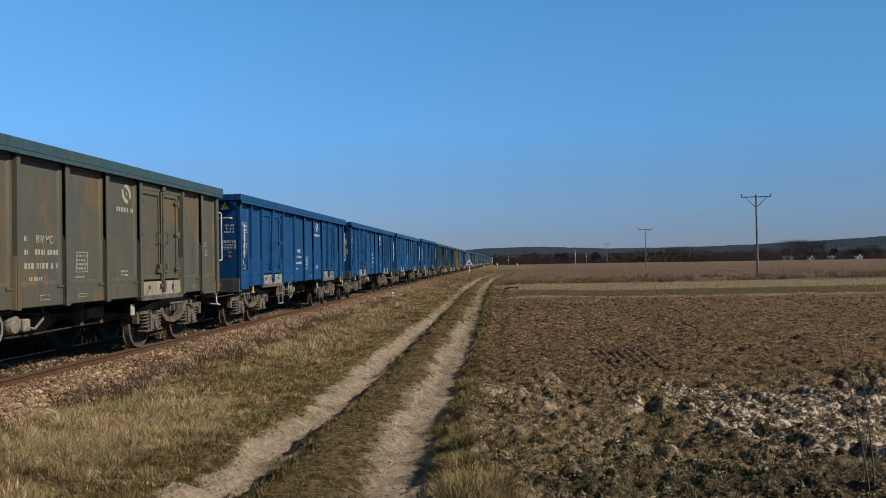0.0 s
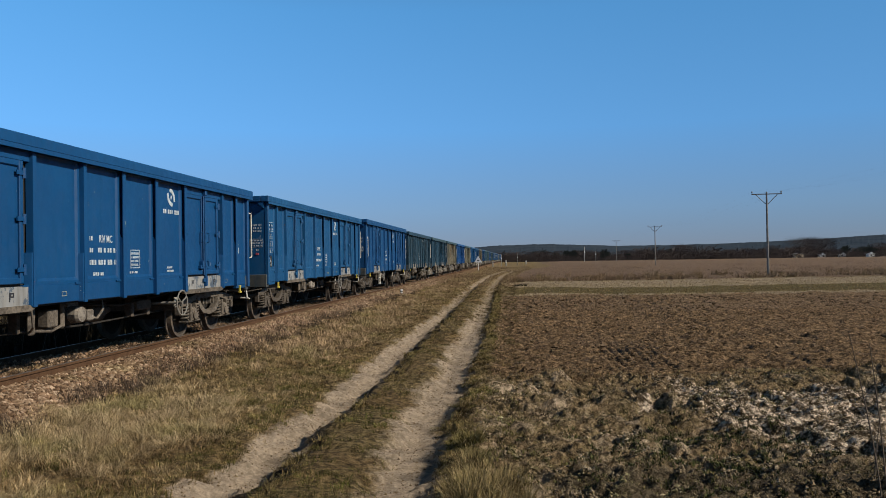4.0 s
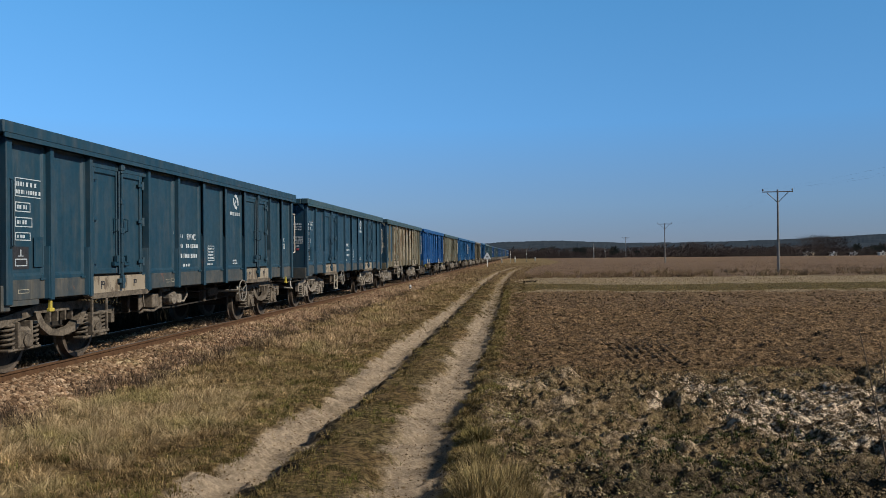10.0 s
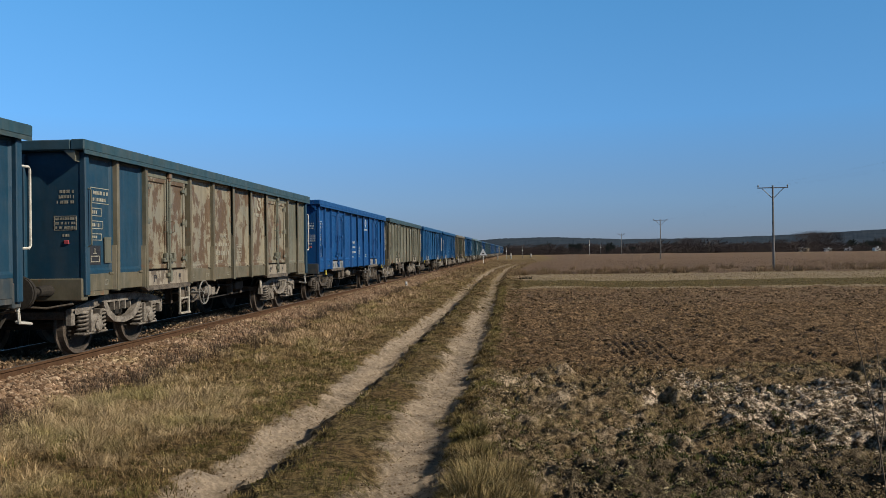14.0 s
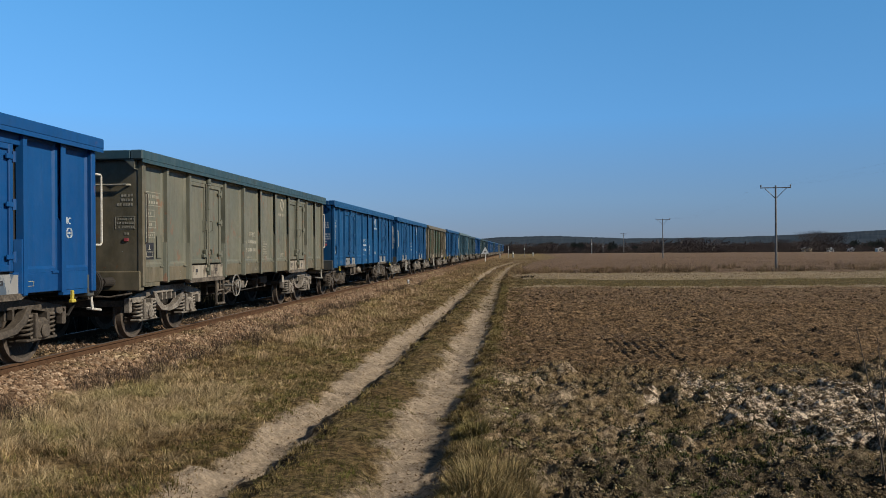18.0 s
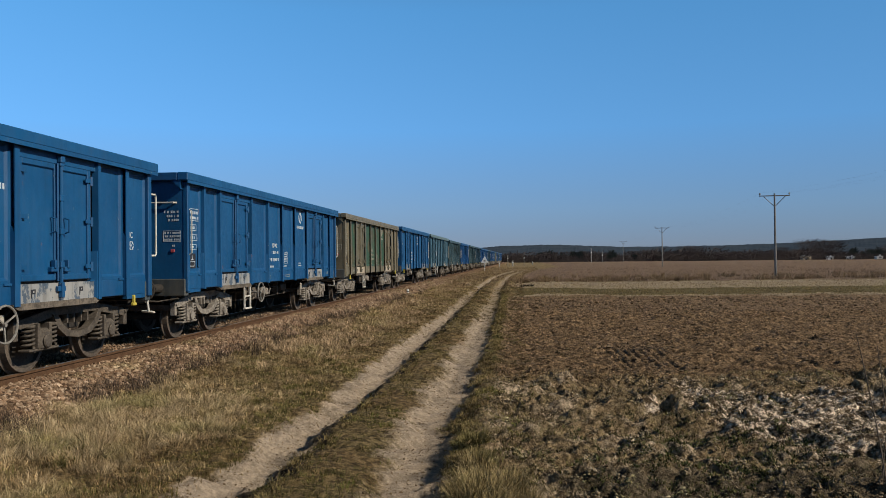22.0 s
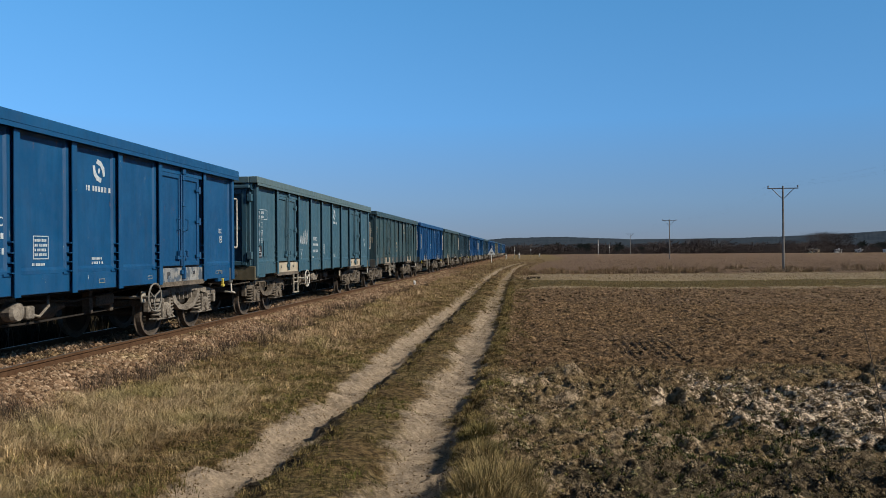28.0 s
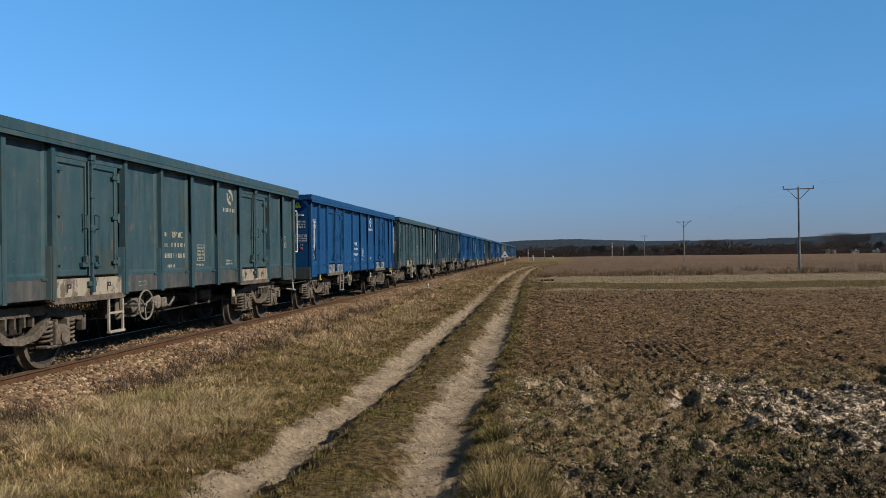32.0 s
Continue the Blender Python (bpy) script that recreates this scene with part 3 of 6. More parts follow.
def build_wagon(style):
    """Four-axle high-sided open wagon with doors, on two bogies."""
    g = bay_lines(style.get("kind", "short"))
    SIZE["top"] = style.get("top", 3.33)
    P = style["paint"]
    Q = style.get("chord", P)
    rng = random.Random(style["seed"])
    root = new("open_wagon")
    h, c = g["half"], g["corner"]
    lines = sorted([-c, c, *g["posts"], *(y for d in g["doors"] for y in d)])
    for s in (1, -1):
        for a, b in zip(lines, lines[1:]):
            if (a, b) in g["doors"]:
                m = (a + b) / 2
                for k, (p, q) in enumerate(((a + 0.09, m - 0.02), (m + 0.02, b - 0.17))):
                    bm = leaf_mesh(p, q)
                    if s < 0:
                        for z in (1.52, 2.2, 2.82):
                            tube(bm, [(SHEET_X + 0.05, q if k else p, z - 0.07), (SHEET_X + 0.05, q if k else p, z + 0.07)], 0.03, 6)
                        box(bm, SHEET_X + 0.03, SHEET_X + 0.1, m - 0.18 + 0.32 * k, m - 0.14 + 0.32 * k, 1.5, 2.2)
                    leaf = part("door_leaf", turned(bm, s), style.get("door", P), root)
                    yh = q if k else p
                    if s < 0:
                        continue
                    for z in (1.52, 2.2, 2.82):
                        bm = tube(bmesh.new(), [(SHEET_X + 0.05, yh, z - 0.07), (SHEET_X + 0.05, yh, z + 0.07)], 0.03, 6)
                        box(bm, SHEET_X + 0.044, SHEET_X + 0.062, min(yh, yh - (0.16 if k else -0.16)), max(yh, yh - (0.16 if k else -0.16)), z - 0.03, z + 0.03)
                        part("hinge", turned(bm, s), P, leaf)
                    bm = bmesh.new()
                    yh = m + (0.16 if k else -0.16)
                    tube(bm, [(SHEET_X + 0.03, yh, 2.0), (SHEET_X + 0.10, yh, 2.02), (SHEET_X + 0.10, yh, 2.2), (SHEET_X + 0.03, yh, 2.22)], 0.013, 5)
                    part("handle", turned(bm, s), P, leaf)
                    bm = boxes((SHEET_X + 0.01, SHEET_X + 0.08, yh - 0.07, yh + 0.09, 1.45, 1.52), (SHEET_X + 0.03, SHEET_X + 0.1, yh - 0.02, yh + 0.03, 1.5, 1.62), bevel=0.008)
                    part("latch", turned(bm, s), P, leaf)
                # added sheet; its dark colour stands for the shade in the door gaps
                part("door_backing", turned(boxes((SHEET_X - 0.05, SHEET_X - 0.025, a, b, SILL_TOP, SIZE["top"] - 0.2)), s), DARK, root)
                part("lock_bar", turned(lock_mesh(m), s), P, root)
                part("lintel", turned(boxes((SHEET_X - 0.02, SHEET_X + 0.05, a, b, SIZE["top"] - 0.35, SIZE["top"] - 0.165), bevel=0.008), s), P, root)
                bm = bmesh.new()
                prism(bm, [(a - 0.06, 1.01), (a + 0.06, 0.955), (b - 0.06, 0.955), (b + 0.06, 1.01), (b + 0.06, 1.04), (a - 0.06, 1.04)], "x", SHEET_X - 0.02, SHEET_X + 0.07)
                part("sill_bracket", turned(bm, s), style.get("bracket", STEEL_LIGHT), root)
                bm = boxes((SHEET_X - 0.02, SHEET_X + 0.045, a + 0.005, b - 0.005, 1.04, SILL_TOP - 0.005))
                part("door_sill", turned(bm, s), style.get("patch", PATCH), root, "flaking white-painted door sill")
                bm = bmesh.new()
                for yy in (a + 0.35, b - 0.5):
                    box(bm, SHEET_X + 0.045, SHEET_X + 0.049, yy, yy + 0.022, 1.10, 1.22)
                    outline(bm, SHEET_X + 0.045, yy + 0.022, yy + 0.1, 1.155, 1.22, 0.02)
                mark(bm, s, BLACK, root)
            else:
                part("side_panel", turned(panel_mesh(a, b), s), style["panels"][lines.index(a) % len(style["panels"])] if "panels" in style else P, root)
                part("side_sill", turned(boxes((SHEET_X - 0.04, SHEET_X + 0.03, a, b, SILL_LOW, SILL_TOP), bevel=0.008), s), style.get("sill", P), root)
        posts = sorted([*g["posts"], *(y for d in g["doors"] for y in d)])
        for y in posts:
            inner = {d[1] for d in g["doors"]}
            opened = g["half"] > 6.6 or (y > -0.05 and y not in inner) or (abs(y + g["doors"][1][1] + 1.9) < 0.2)
            part("side_post", turned(post_mesh(y, opened, style.get("ribbed", False)), s), style.get("post", P), root)
        part("top_chord", turned(boxes((SHEET_X - 0.06, POST_X + 0.065, -h, h, SIZE["top"] - 0.165, SIZE["top"]), bevel=0.018), s), Q, root)
        lip = POST_X + 0.062
        part("chord_lip", turned(boxes((lip - 0.014, lip, -h + 0.02, h - 0.02, SIZE["top"] - 0.215, SIZE["top"] - 0.155)), s), Q, root)
        # ends
        bm = boxes((-SHEET_X, SHEET_X, c - 0.012, c + 0.012, 1.12, SIZE["top"] - 0.16))
        wall = part("end_wall", turned(bm, s), style.get("ends", P), root)
        E = style.get("ends", P)
        if style.get("end_doors"):
            for x0, x1 in ((-1.2, -0.02), (0.02, 1.2)):
                bm = boxes((x0, x0 + 0.12, c + 0.012, c + 0.09, 1.26, SIZE["top"] - 0.3), (x1 - 0.12, x1, c + 0.012, c + 0.09, 1.26, SIZE["top"] - 0.3), (x0 + 0.12, x1 - 0.12, c + 0.012, c + 0.085, SIZE["top"] - 0.42, SIZE["top"] - 0.3), (x0 + 0.12, x1 - 0.12, c + 0.012, c + 0.085, 1.26, 1.36), (x0 + 0.12, x1 - 0.12, c + 0.012, c + 0.075, 2.12, 2.2), bevel=0.01)
                part("end_door", turned(bm, s), E, wall)
            bm = boxes((-SHEET_X + 0.05, SHEET_X - 0.05, c + 0.012, c + 0.16, SIZE["top"] - 0.29, SIZE["top"] - 0.2), bevel=0.02)
            part("end_lintel", turned(bm, s), E, wall)
            for x in (-1.28, 1.28):
                bm = tube(bmesh.new(), [(x, c + 0.07, 1.26), (x, c + 0.07, SIZE["top"] - 0.3)], 0.025, 8)
                for z in (1.5, 2.9):
                    box(bm, x - 0.06, x + 0.06, c + 0.012, c + 0.12, z - 0.09, z + 0.09, 0.012)
                part("end_lock", turned(bm, s), E, wall)
        else:
            bm = bmesh.new()
            tube(bm, [(-1.22, c + 0.012, 2.74), (-1.18, c + 0.07, 2.74), (1.18, c + 0.07, 2.74), (1.22, c + 0.012, 2.74)], 0.018, 6)
            if style.get("end_bar"):
                part("end_rail", turned(bm, s), style["end_bar"], wall, "thin pale rail across the end wall")
            else:
                bm.free()
            for x in (-0.45, 0.45):
                bm = boxes((x - 0.06, x + 0.06, c + 0.01, c + 0.08, 1.14, SIZE["top"] - 0.2), bevel=0.01)
                part("end_stiffener", turned(bm, s), E, wall)
        part("end_chord", turned(boxes((-SHEET_X + 0.06, SHEET_X - 0.06, c - 0.05, h, SIZE["top"] - 0.162, SIZE["top"] - 0.004), bevel=0.015), s), Q, root)
        for sx in (-1, 1):
            bm = prism(bmesh.new(), [(sx * 1.18, SIZE["top"] - 0.165), (sx * 1.36, SIZE["top"] - 0.165), (sx * 1.36, SIZE["top"] - 0.33)], "y", c + 0.012, c + 0.14)
            part("gusset", turned(bm, s), P, root)
        bm = bmesh.new()
        outline(bm, 0, -1.30, -0.94, 1.97, 2.19, 0.01)
        bars(bm, 0, -1.28, 1.98, 0.33, 0.2, 3, rng, False)
        bars(bm, 0, -1.26, 2.36, 0.3, 0.24, 3, rng)
        bars(bm, 0, -1.18, 1.86, 0.12, 0.07, 1, rng)
        bmesh.ops.transform(bm, matrix=Matrix(((0, 1, 0, 0), (1, 0, 0, c + 0.013), (0, 0, 1, 0), (0, 0, 0, 1))), verts=bm.verts)
        if not style.get("end_doors"):
            mark(bm, s, style.get("ink", LETTER), root)
        else:
            bm.free()
        for x in (-0.34, 0.34):
            bm = tube(bmesh.new(), [(x, c + 0.05, 0.98), (x * 1.05, c + 0.2, 0.95), (x * 1.1, c + 0.33, 0.72), (x * 0.95, c + 0.45, 0.52), (x * 0.8, g["buffer"] - 0.03, 0.56)], 0.028, 7)
            part("brake_hose", turned(bm, s), DARK, root, "hanging black rubber brake hose")
        bm = tube(bmesh.new(), [(-1.28, c + 0.1, 0.86), (-0.9, c + 0.16, 0.80), (-0.15, c + 0.16, 0.84), (0.15, c + 0.16, 0.84), (0.9, c + 0.16, 0.80), (1.28, c + 0.1, 0.86)], 0.018, 6)
        part("uncoupling_bar", turned(bm, s), STEEL_LIGHT, root)
        part("reflector", turned(boxes((-1.18, -1.10, c + 0.013, c + 0.03, 1.76, 1.82), bevel=0.005), s), style.get("lamp", RED), root, "small red reflector")
        for sx in (-1, 1):
            bm = bmesh.new()
            box(bm, sx * 1.40 - 0.05, sx * 1.40 + 0.05, c - 0.10, c + 0.02, 0.98, SIZE["top"] - 0.165, 0.012)
            part("corner_post", turned(bm, s), style.get("ends", P), root)
            bm = lathe(bmesh.new(), [(0.08, c - 0.02), (0.09, c + 0.1), (0.075, c + 0.36)], "y", (sx * 0.875, 0, 1.06), 14)
            buf = part("buffer", turned(bm, s), DARK, root)
            bm = lathe(bmesh.new(), [(0.05, c + 0.3), (0.05, g["buffer"] - 0.06), (0.24, g["buffer"] - 0.05), (0.235, g["buffer"] - 0.012), (0.1, g["buffer"] - 0.002)], "y", (sx * 0.875, 0, 1.06), 18)
            part("buffer_head", turned(bm, s), DARK, buf)
        part("headstock", turned(boxes((-1.40, 1.40, c - 0.12, c + 0.05, 0.90, 1.24), bevel=0.015), s), style.get("headstock", SOOT), root)
        for sx in (-1, 1):
            bm = prism(bmesh.new(), [(sx * 1.38, c - 0.12), (sx * 1.38, c - 0.75), (sx * 1.30, c - 0.75), (sx * 1.30, c - 0.12)], "z", 0.96, 1.03)
            part("sill_end", turned(bm, s), style.get("sill", P), root)
        bm = boxes((-0.06, 0.06, c + 0.05, c + 0.35, 1.0, 1.12), bevel=0.01)
        tube(bm, [(0, c + 0.33, 1.06), (0, c + 0.5, 0.98), (0, g["buffer"] + 0.02, 0.95)], 0.035, 6)
        tube(bm, [(0.3, c + 0.05, 0.98), (0.3, c + 0.3, 0.72), (0.2, g["buffer"] + 0.02, 0.62)], 0.028, 6)
        part("coupling", turned(bm, s), DARK, root)
        # grab rail at the far corner, shunter's step and its bar
        bm = bmesh.new()
        tube(bm, [(1.42, c, 2.78), (1.44, c + 0.16, 2.78), (1.44, c + 0.195, 2.75), (1.44, c + 0.195, 1.72), (1.44, c + 0.16, 1.69), (1.42, c, 1.69)], 0.018, 6)
        part("grab_rail", turned(bm, s), WHITE, root, "white tubular grab rail")
        bm = tube(bmesh.new(), [(1.42, -c + 0.05, 2.62), (1.50, -c + 0.05, 2.58), (1.50, -c + 0.05, 1.75), (1.42, -c + 0.05, 1.70)], 0.014, 6)
        part("corner_rail", turned(bm, s), style.get("rail_paint", P), root)
        bm = bmesh.new()
        tube(bm, [(1.33, c + 0.06, 0.98), (1.36, c + 0.06, 0.70), (1.30, c + 0.40, 0.66), (1.05, c + 0.45, 0.68)], 0.022, 6)
        part("shunter_bar", turned(bm, s), style.get("bar", WHITE), root)
        if style.get("hooks"):
            for yy in (-c + 0.98, c - 0.55):
                bm = boxes((1.37, 1.42, yy - 0.022, yy + 0.022, 0.88, 1.02), (1.37, 1.43, yy - 0.055, yy + 0.055, 0.84, 0.89), bevel=0.01)
                part("tow_hook", turned(bm, s), YELLOW, root, "yellow painted tow hook")
        if style.get("step", True):
            d = g["doors"][1][1]
            ys = (d - 0.50, d - 0.06)
            if style.get("step_left"):
                ys = (g["doors"][1][0] + 0.04, g["doors"][1][0] + 0.5)
            bm = bmesh.new()
            box(bm, 1.39, 1.43, ys[0], ys[0] + 0.038, 0.46, 0.95, 0.008), box(bm, 1.39, 1.43, ys[1] - 0.038, ys[1], 0.46, 0.95, 0.008)
            box(bm, 1.38, 1.45, ys[0], ys[1], 0.43, 0.47, 0.008), box(bm, 1.392, 1.428, ys[0] + 0.038, ys[1] - 0.038, 0.72, 0.755, 0.006)
            part("step", turned(bm, s), style.get("step_paint", WORN), root, "worn white-painted loading step")
        if style.get("wheel", True):
            d = g["doors"][0][0] - 0.28 if style.get("wheel_far") else g["doors"][1][1] + (0.55 if g["half"] < 6.6 else 0.7)
            bm = bmesh.new()
            tube(bm, [(1.47, d + 0.24 * math.cos(k * math.tau / 20), 0.80 + 0.24 * math.sin(k * math.tau / 20)) for k in range(21)], 0.016, 6)
            for k in range(3):
                a = k * math.tau / 3 + 0.5
                tube(bm, [(1.45, d, 0.80), (1.47, d + 0.235 * math.cos(a), 0.80 + 0.235 * math.sin(a))], 0.014, 5)
            tube(bm, [(1.48, d, 0.80), (0.6, d, 0.80)], 0.03, 6)
            part("hand_wheel", turned(bm, s), style.get("wheel_paint", GREY_WHEEL), root, "three-spoked hand-brake wheel")
        side_marks(root, s, style, g, rng)
    # floor, underframe and brake gear
    part("floor", boxes((-SHEET_X, SHEET_X, -c, c, 1.16, 1.24)), DARK, root)
    bm = boxes((-0.22, 0.22, -c, c, 0.86, 1.16), (-1.3, -1.15, -c + 0.1, c - 0.1, 1.0, 1.16), (1.15, 1.3, -c + 0.1, c - 0.1, 1.0, 1.16))
    for y in np.linspace(-c + 1.0, c - 1.0, 8):
        box(bm, -1.2, 1.2, y - 0.05, y + 0.05, 1.01, 1.155)
    part("underframe", bm, DARK, root)
    for y in (-g["pivot"], g["pivot"]):
        build_bogie(root, y, style.get("pale", False))
    bm = lathe(bmesh.new(), [(0.05, -1.35), (0.19, -1.28), (0.2, -1.2), (0.2, -0.2), (0.19, -0.12), (0.05, -0.05)], "y", (0.58, 0, 0.78), 16)
    part("air_tank", bm, DARK, root)
    bm = lathe(bmesh.new(), [(0.04, 0.35), (0.17, 0.42), (0.18, 0.8), (0.12, 0.86), (0.05, 1.2)], "y", (0.5, 0, 0.74), 14)
    part("brake_cylinder", bm, STEEL, root)
    for x in (-0.72, 0.72):
        part("brake_rod", tube(bmesh.new(), [(x, -g["pivot"] + 1.5, 0.62), (x, 0, 0.56), (x, g["pivot"] - 1.5, 0.62)], 0.02, 5), DARK, root)
        for y in (-1.9, 1.55, 2.2):
            part("hanger", boxes((x - 0.06, x + 0.08, y - 0.05, y + 0.05, 0.58, 1.02), bevel=0.015), STEEL, root)
        part("valve_box", boxes((x - 0.06, x + 0.16, 1.6, 2.15, 0.7, 0.9), bevel=0.03), STEEL, root)
    for sx in (1, -1):
        bm = boxes((1.08, 1.13, -2.16, -2.0, 0.58, 1.0), (1.02, 1.2, -1.8, -1.55, 0.66, 0.92), (1.05, 1.1, -1.3, -1.2, 0.62, 1.0), bevel=0.02)
        tube(bm, [(1.1, -2.08, 0.64), (1.12, -1.6, 0.6), (1.08, -1.25, 0.66)], 0.022, 6)
        part("brake_rigging", turned(bm, sx), STEEL_LIGHT, root)
        bm = lathe(bmesh.new(), [(0.05, 1.0), (0.13, 1.03), (0.14, 1.16), (0.12, 1.21), (0.05, 1.23)], "x", (0, -0.92, 0.80), 14)
        box(bm, 1.0, 1.06, -1.08, -0.76, 0.92, 1.02, 0.01), box(bm, 1.06, 1.2, -0.72, -0.55, 0.68, 0.86, 0.02)
        tube(bm, [(1.12, -0.72, 0.78), (1.16, -0.4, 0.7), (1.1, -0.1, 0.82), (1.0, 0.05, 0.98)], 0.02, 6)
        part("control_valve", turned(bm, sx), STEEL_PALE, root, "pale dusty brake control valve")
        part("changeover_plate", turned(boxes((1.22, 1.25, 2.38, 2.52, 0.70, 0.90), bevel=0.008), sx), WORN, root, "small white changeover plate")
        bm = tube(bmesh.new(), [(0.9, -g["pivot"] + 1.6, 0.98), (0.92, -1.9, 0.86), (0.9, -0.4, 0.92), (0.91, 0.9, 0.84), (0.9, g["pivot"] - 1.6, 0.96)], 0.014, 5)
        part("brake_pipe", turned(bm, sx), DARK, root)
    bm = tube(bmesh.new(), [(1.25, -2.3, 1.02), (1.28, -2.3, 0.72), (1.1, -2.1, 0.62)], 0.018, 5)
    part("brake_lever", bm, STEEL, root)
    if style.get("sign"):
        bm = bmesh.new()
        prism(bm, [(0.93, 2.96), (1.15, 2.96), (1.04, 3.145)], "y", -c - 0.02, -c - 0.014)
        sign = part("warning_sign", bm, SIGN_YELLOW, root, "yellow triangular high-voltage sign on the end wall")
        bm = prism(bmesh.new(), [(1.05, 3.10), (1.015, 3.04), (1.04, 3.04), (1.03, 2.98), (1.07, 3.055), (1.045, 3.055)], "y", -c - 0.024, -c - 0.02)
        part("bolt_symbol", bm, BLACK, sign)
    tagged(root, style["label"], "freight wagon", "wagons of the train")
    return root


# ---- ground ----
def lane_x(y):
    """Middle of the lane along its length."""
    return np.interp(y, [-60, 0, 12, 28, 60, 90, 115, 140, 200], [-2.3, -2.15, -1.86, -1.95, -2.4, -2.2, -1.2, 0.6, 7.0])


def right_rut(y):
    """Distance of the right-hand rut from the middle of the lane."""
    return 0.72 + 0.20 * (1 - smoothstep(y, 5.5, 11.0))


def track_profile(d):
    """Height of the trackbed at a distance from the middle of the track."""
    return np.interp(abs(d), [0, 0.62, 0.70, 0.82, 1.30, 1.95, 2.4, 4.0], [0.37, 0.36, 0.31, 0.30, 0.28, 0.10, 0.06, 0.0])


def smoothstep(v, a, b):
    t = np.clip((v - a) / (b - a), 0, 1)
    return t * t * (3 - 2 * t)


HOLE = (1.93, 10.8)    # a pit in the rough strip of the field


def zones(x, y):
    """Weights of the ground's covers at points of the plan."""
    wob = fractal(x, y, 1.1, 5, 3) * 0.14
    wide = fractal(x, y, 6.0, 9, 4)
    u = x - lane_x(y)
    far = smoothstep(y, 14, 40)
    v = u - right_rut(y)
    rag = wob + fractal(x, y, 0.35, 15, 3) * 0.10
    bare = np.maximum(1 - smoothstep(abs(u + 0.74 + rag * 0.7), 0.15, 0.50), 0.9 - 0.9 * smoothstep(abs(v + rag * 0.9), 0.15 - 0.05 * far, 0.64 - 0.14 * far)) * (y < 135)
    bare = bare * (1 - 0.35 * smoothstep(y, 14, 40))
    ballast = 1 - smoothstep(abs(x - TRACK_X) + wob * 1.2, 1.78, 1.98)
    edge = 13.2 + 0.12 * x + wob * 2 + wide * 0.25
    right = smoothstep(u, 1.15, 1.5)
    soil = smoothstep(u + wob, 1.25, 1.6) * smoothstep(y, edge - 0.25, edge + 0.25) * (1 - smoothstep(y - 0.16 * x + wob * 5 + wide * 0.7 - 3.5 * np.exp(-((u - 4.0) / 4.0) ** 2), 39.8, 40.8))
    rough_field = smoothstep(u + wob, 1.2, 1.7) * (1 - smoothstep(y, edge - 0.3, edge + 0.3))
    frost_and_lit_bank = rough_field * smoothstep(x + wide * 0.8 + (y - 10) * 0.2, 1.9, 3.3) * smoothstep(y + wob * 4 + wide * 0.6 + 0.25 * np.clip(x - 3, 0, 4), 7.3, 9.0) * (1 - smoothstep(y + wob * 0.5, 12.3, 12.55))
    frost_and_lit_bank = np.maximum(frost_and_lit_bank, rough_field * smoothstep(x, 2.9, 3.4) * np.exp(-((y + wob * 0.4 - 12.3) / 0.1) ** 2))
    # pit's left bank: its sunlit look is painted in the frost's pale colour
    frost_and_lit_bank = np.maximum(frost_and_lit_bank, np.exp(-((x - HOLE[0] - 0.11 * (y - HOLE[1]) + 0.20) / 0.12) ** 2 - ((y - HOLE[1] - 0.2) / 0.8) ** 2))
    yb = y - 0.16 * x + wob * 5 + wide * 0.7 - 3.5 * np.exp(-((u - 4.0) / 4.0) ** 2)
    line = smoothstep(yb, 39.6, 40.4) * (1 - smoothstep(yb, 41.2, 42.3))
    green = smoothstep(u + wob * 4, 1.4, 2.6) * smoothstep(yb, 41.4, 42.4) * (1 - smoothstep(yb, 49.5, 52.0))
    straw = smoothstep(u + wob * 3, 1.3, 2.4) * np.maximum(smoothstep(yb, 49.5, 51.5) * (1 - smoothstep(yb, 64, 66)), line * smoothstep(fractal(x, y, 2.4, 37, 3), -0.9, 0.1))
    reed = smoothstep(u + wob * 3, 1.6, 3.0) * smoothstep(yb, 64, 66)
    # darker soil towards the near end of the rough strip
    dark_soil = rough_field * (1 - smoothstep(y + wide * 0.5 - 0.12 * x, 6.9, 8.1)) * smoothstep(x + wide * 0.3, -0.2, 0.5)
    # ragged darker strip along the inner edge of the left rut
    dark_strip = np.exp(-((u + 0.33 + fractal(x, y, 0.45, 13, 3) * 0.11 + fractal(x, y, 0.14, 16, 2) * 0.05) / 0.085) ** 2) * (1 - smoothstep(y, 60, 90)) * smoothstep(fractal(x, y, 0.9, 18, 3), -1.0, -0.2)
    # second dark strip where the stubble meets the reeds
    dark_strip = np.maximum(dark_strip, 0.95 * np.exp(-((yb - 65.2) / 0.7) ** 2) * smoothstep(u, 2.0, 5.0))
    return dict(dark_strip=dark_strip, dark_soil=dark_soil, u=u, v=v, bare=bare, ballast=ballast, soil=soil, rough_field=rough_field, frost_and_lit_bank=frost_and_lit_bank, green=green, straw=straw, reed=reed, far=far)


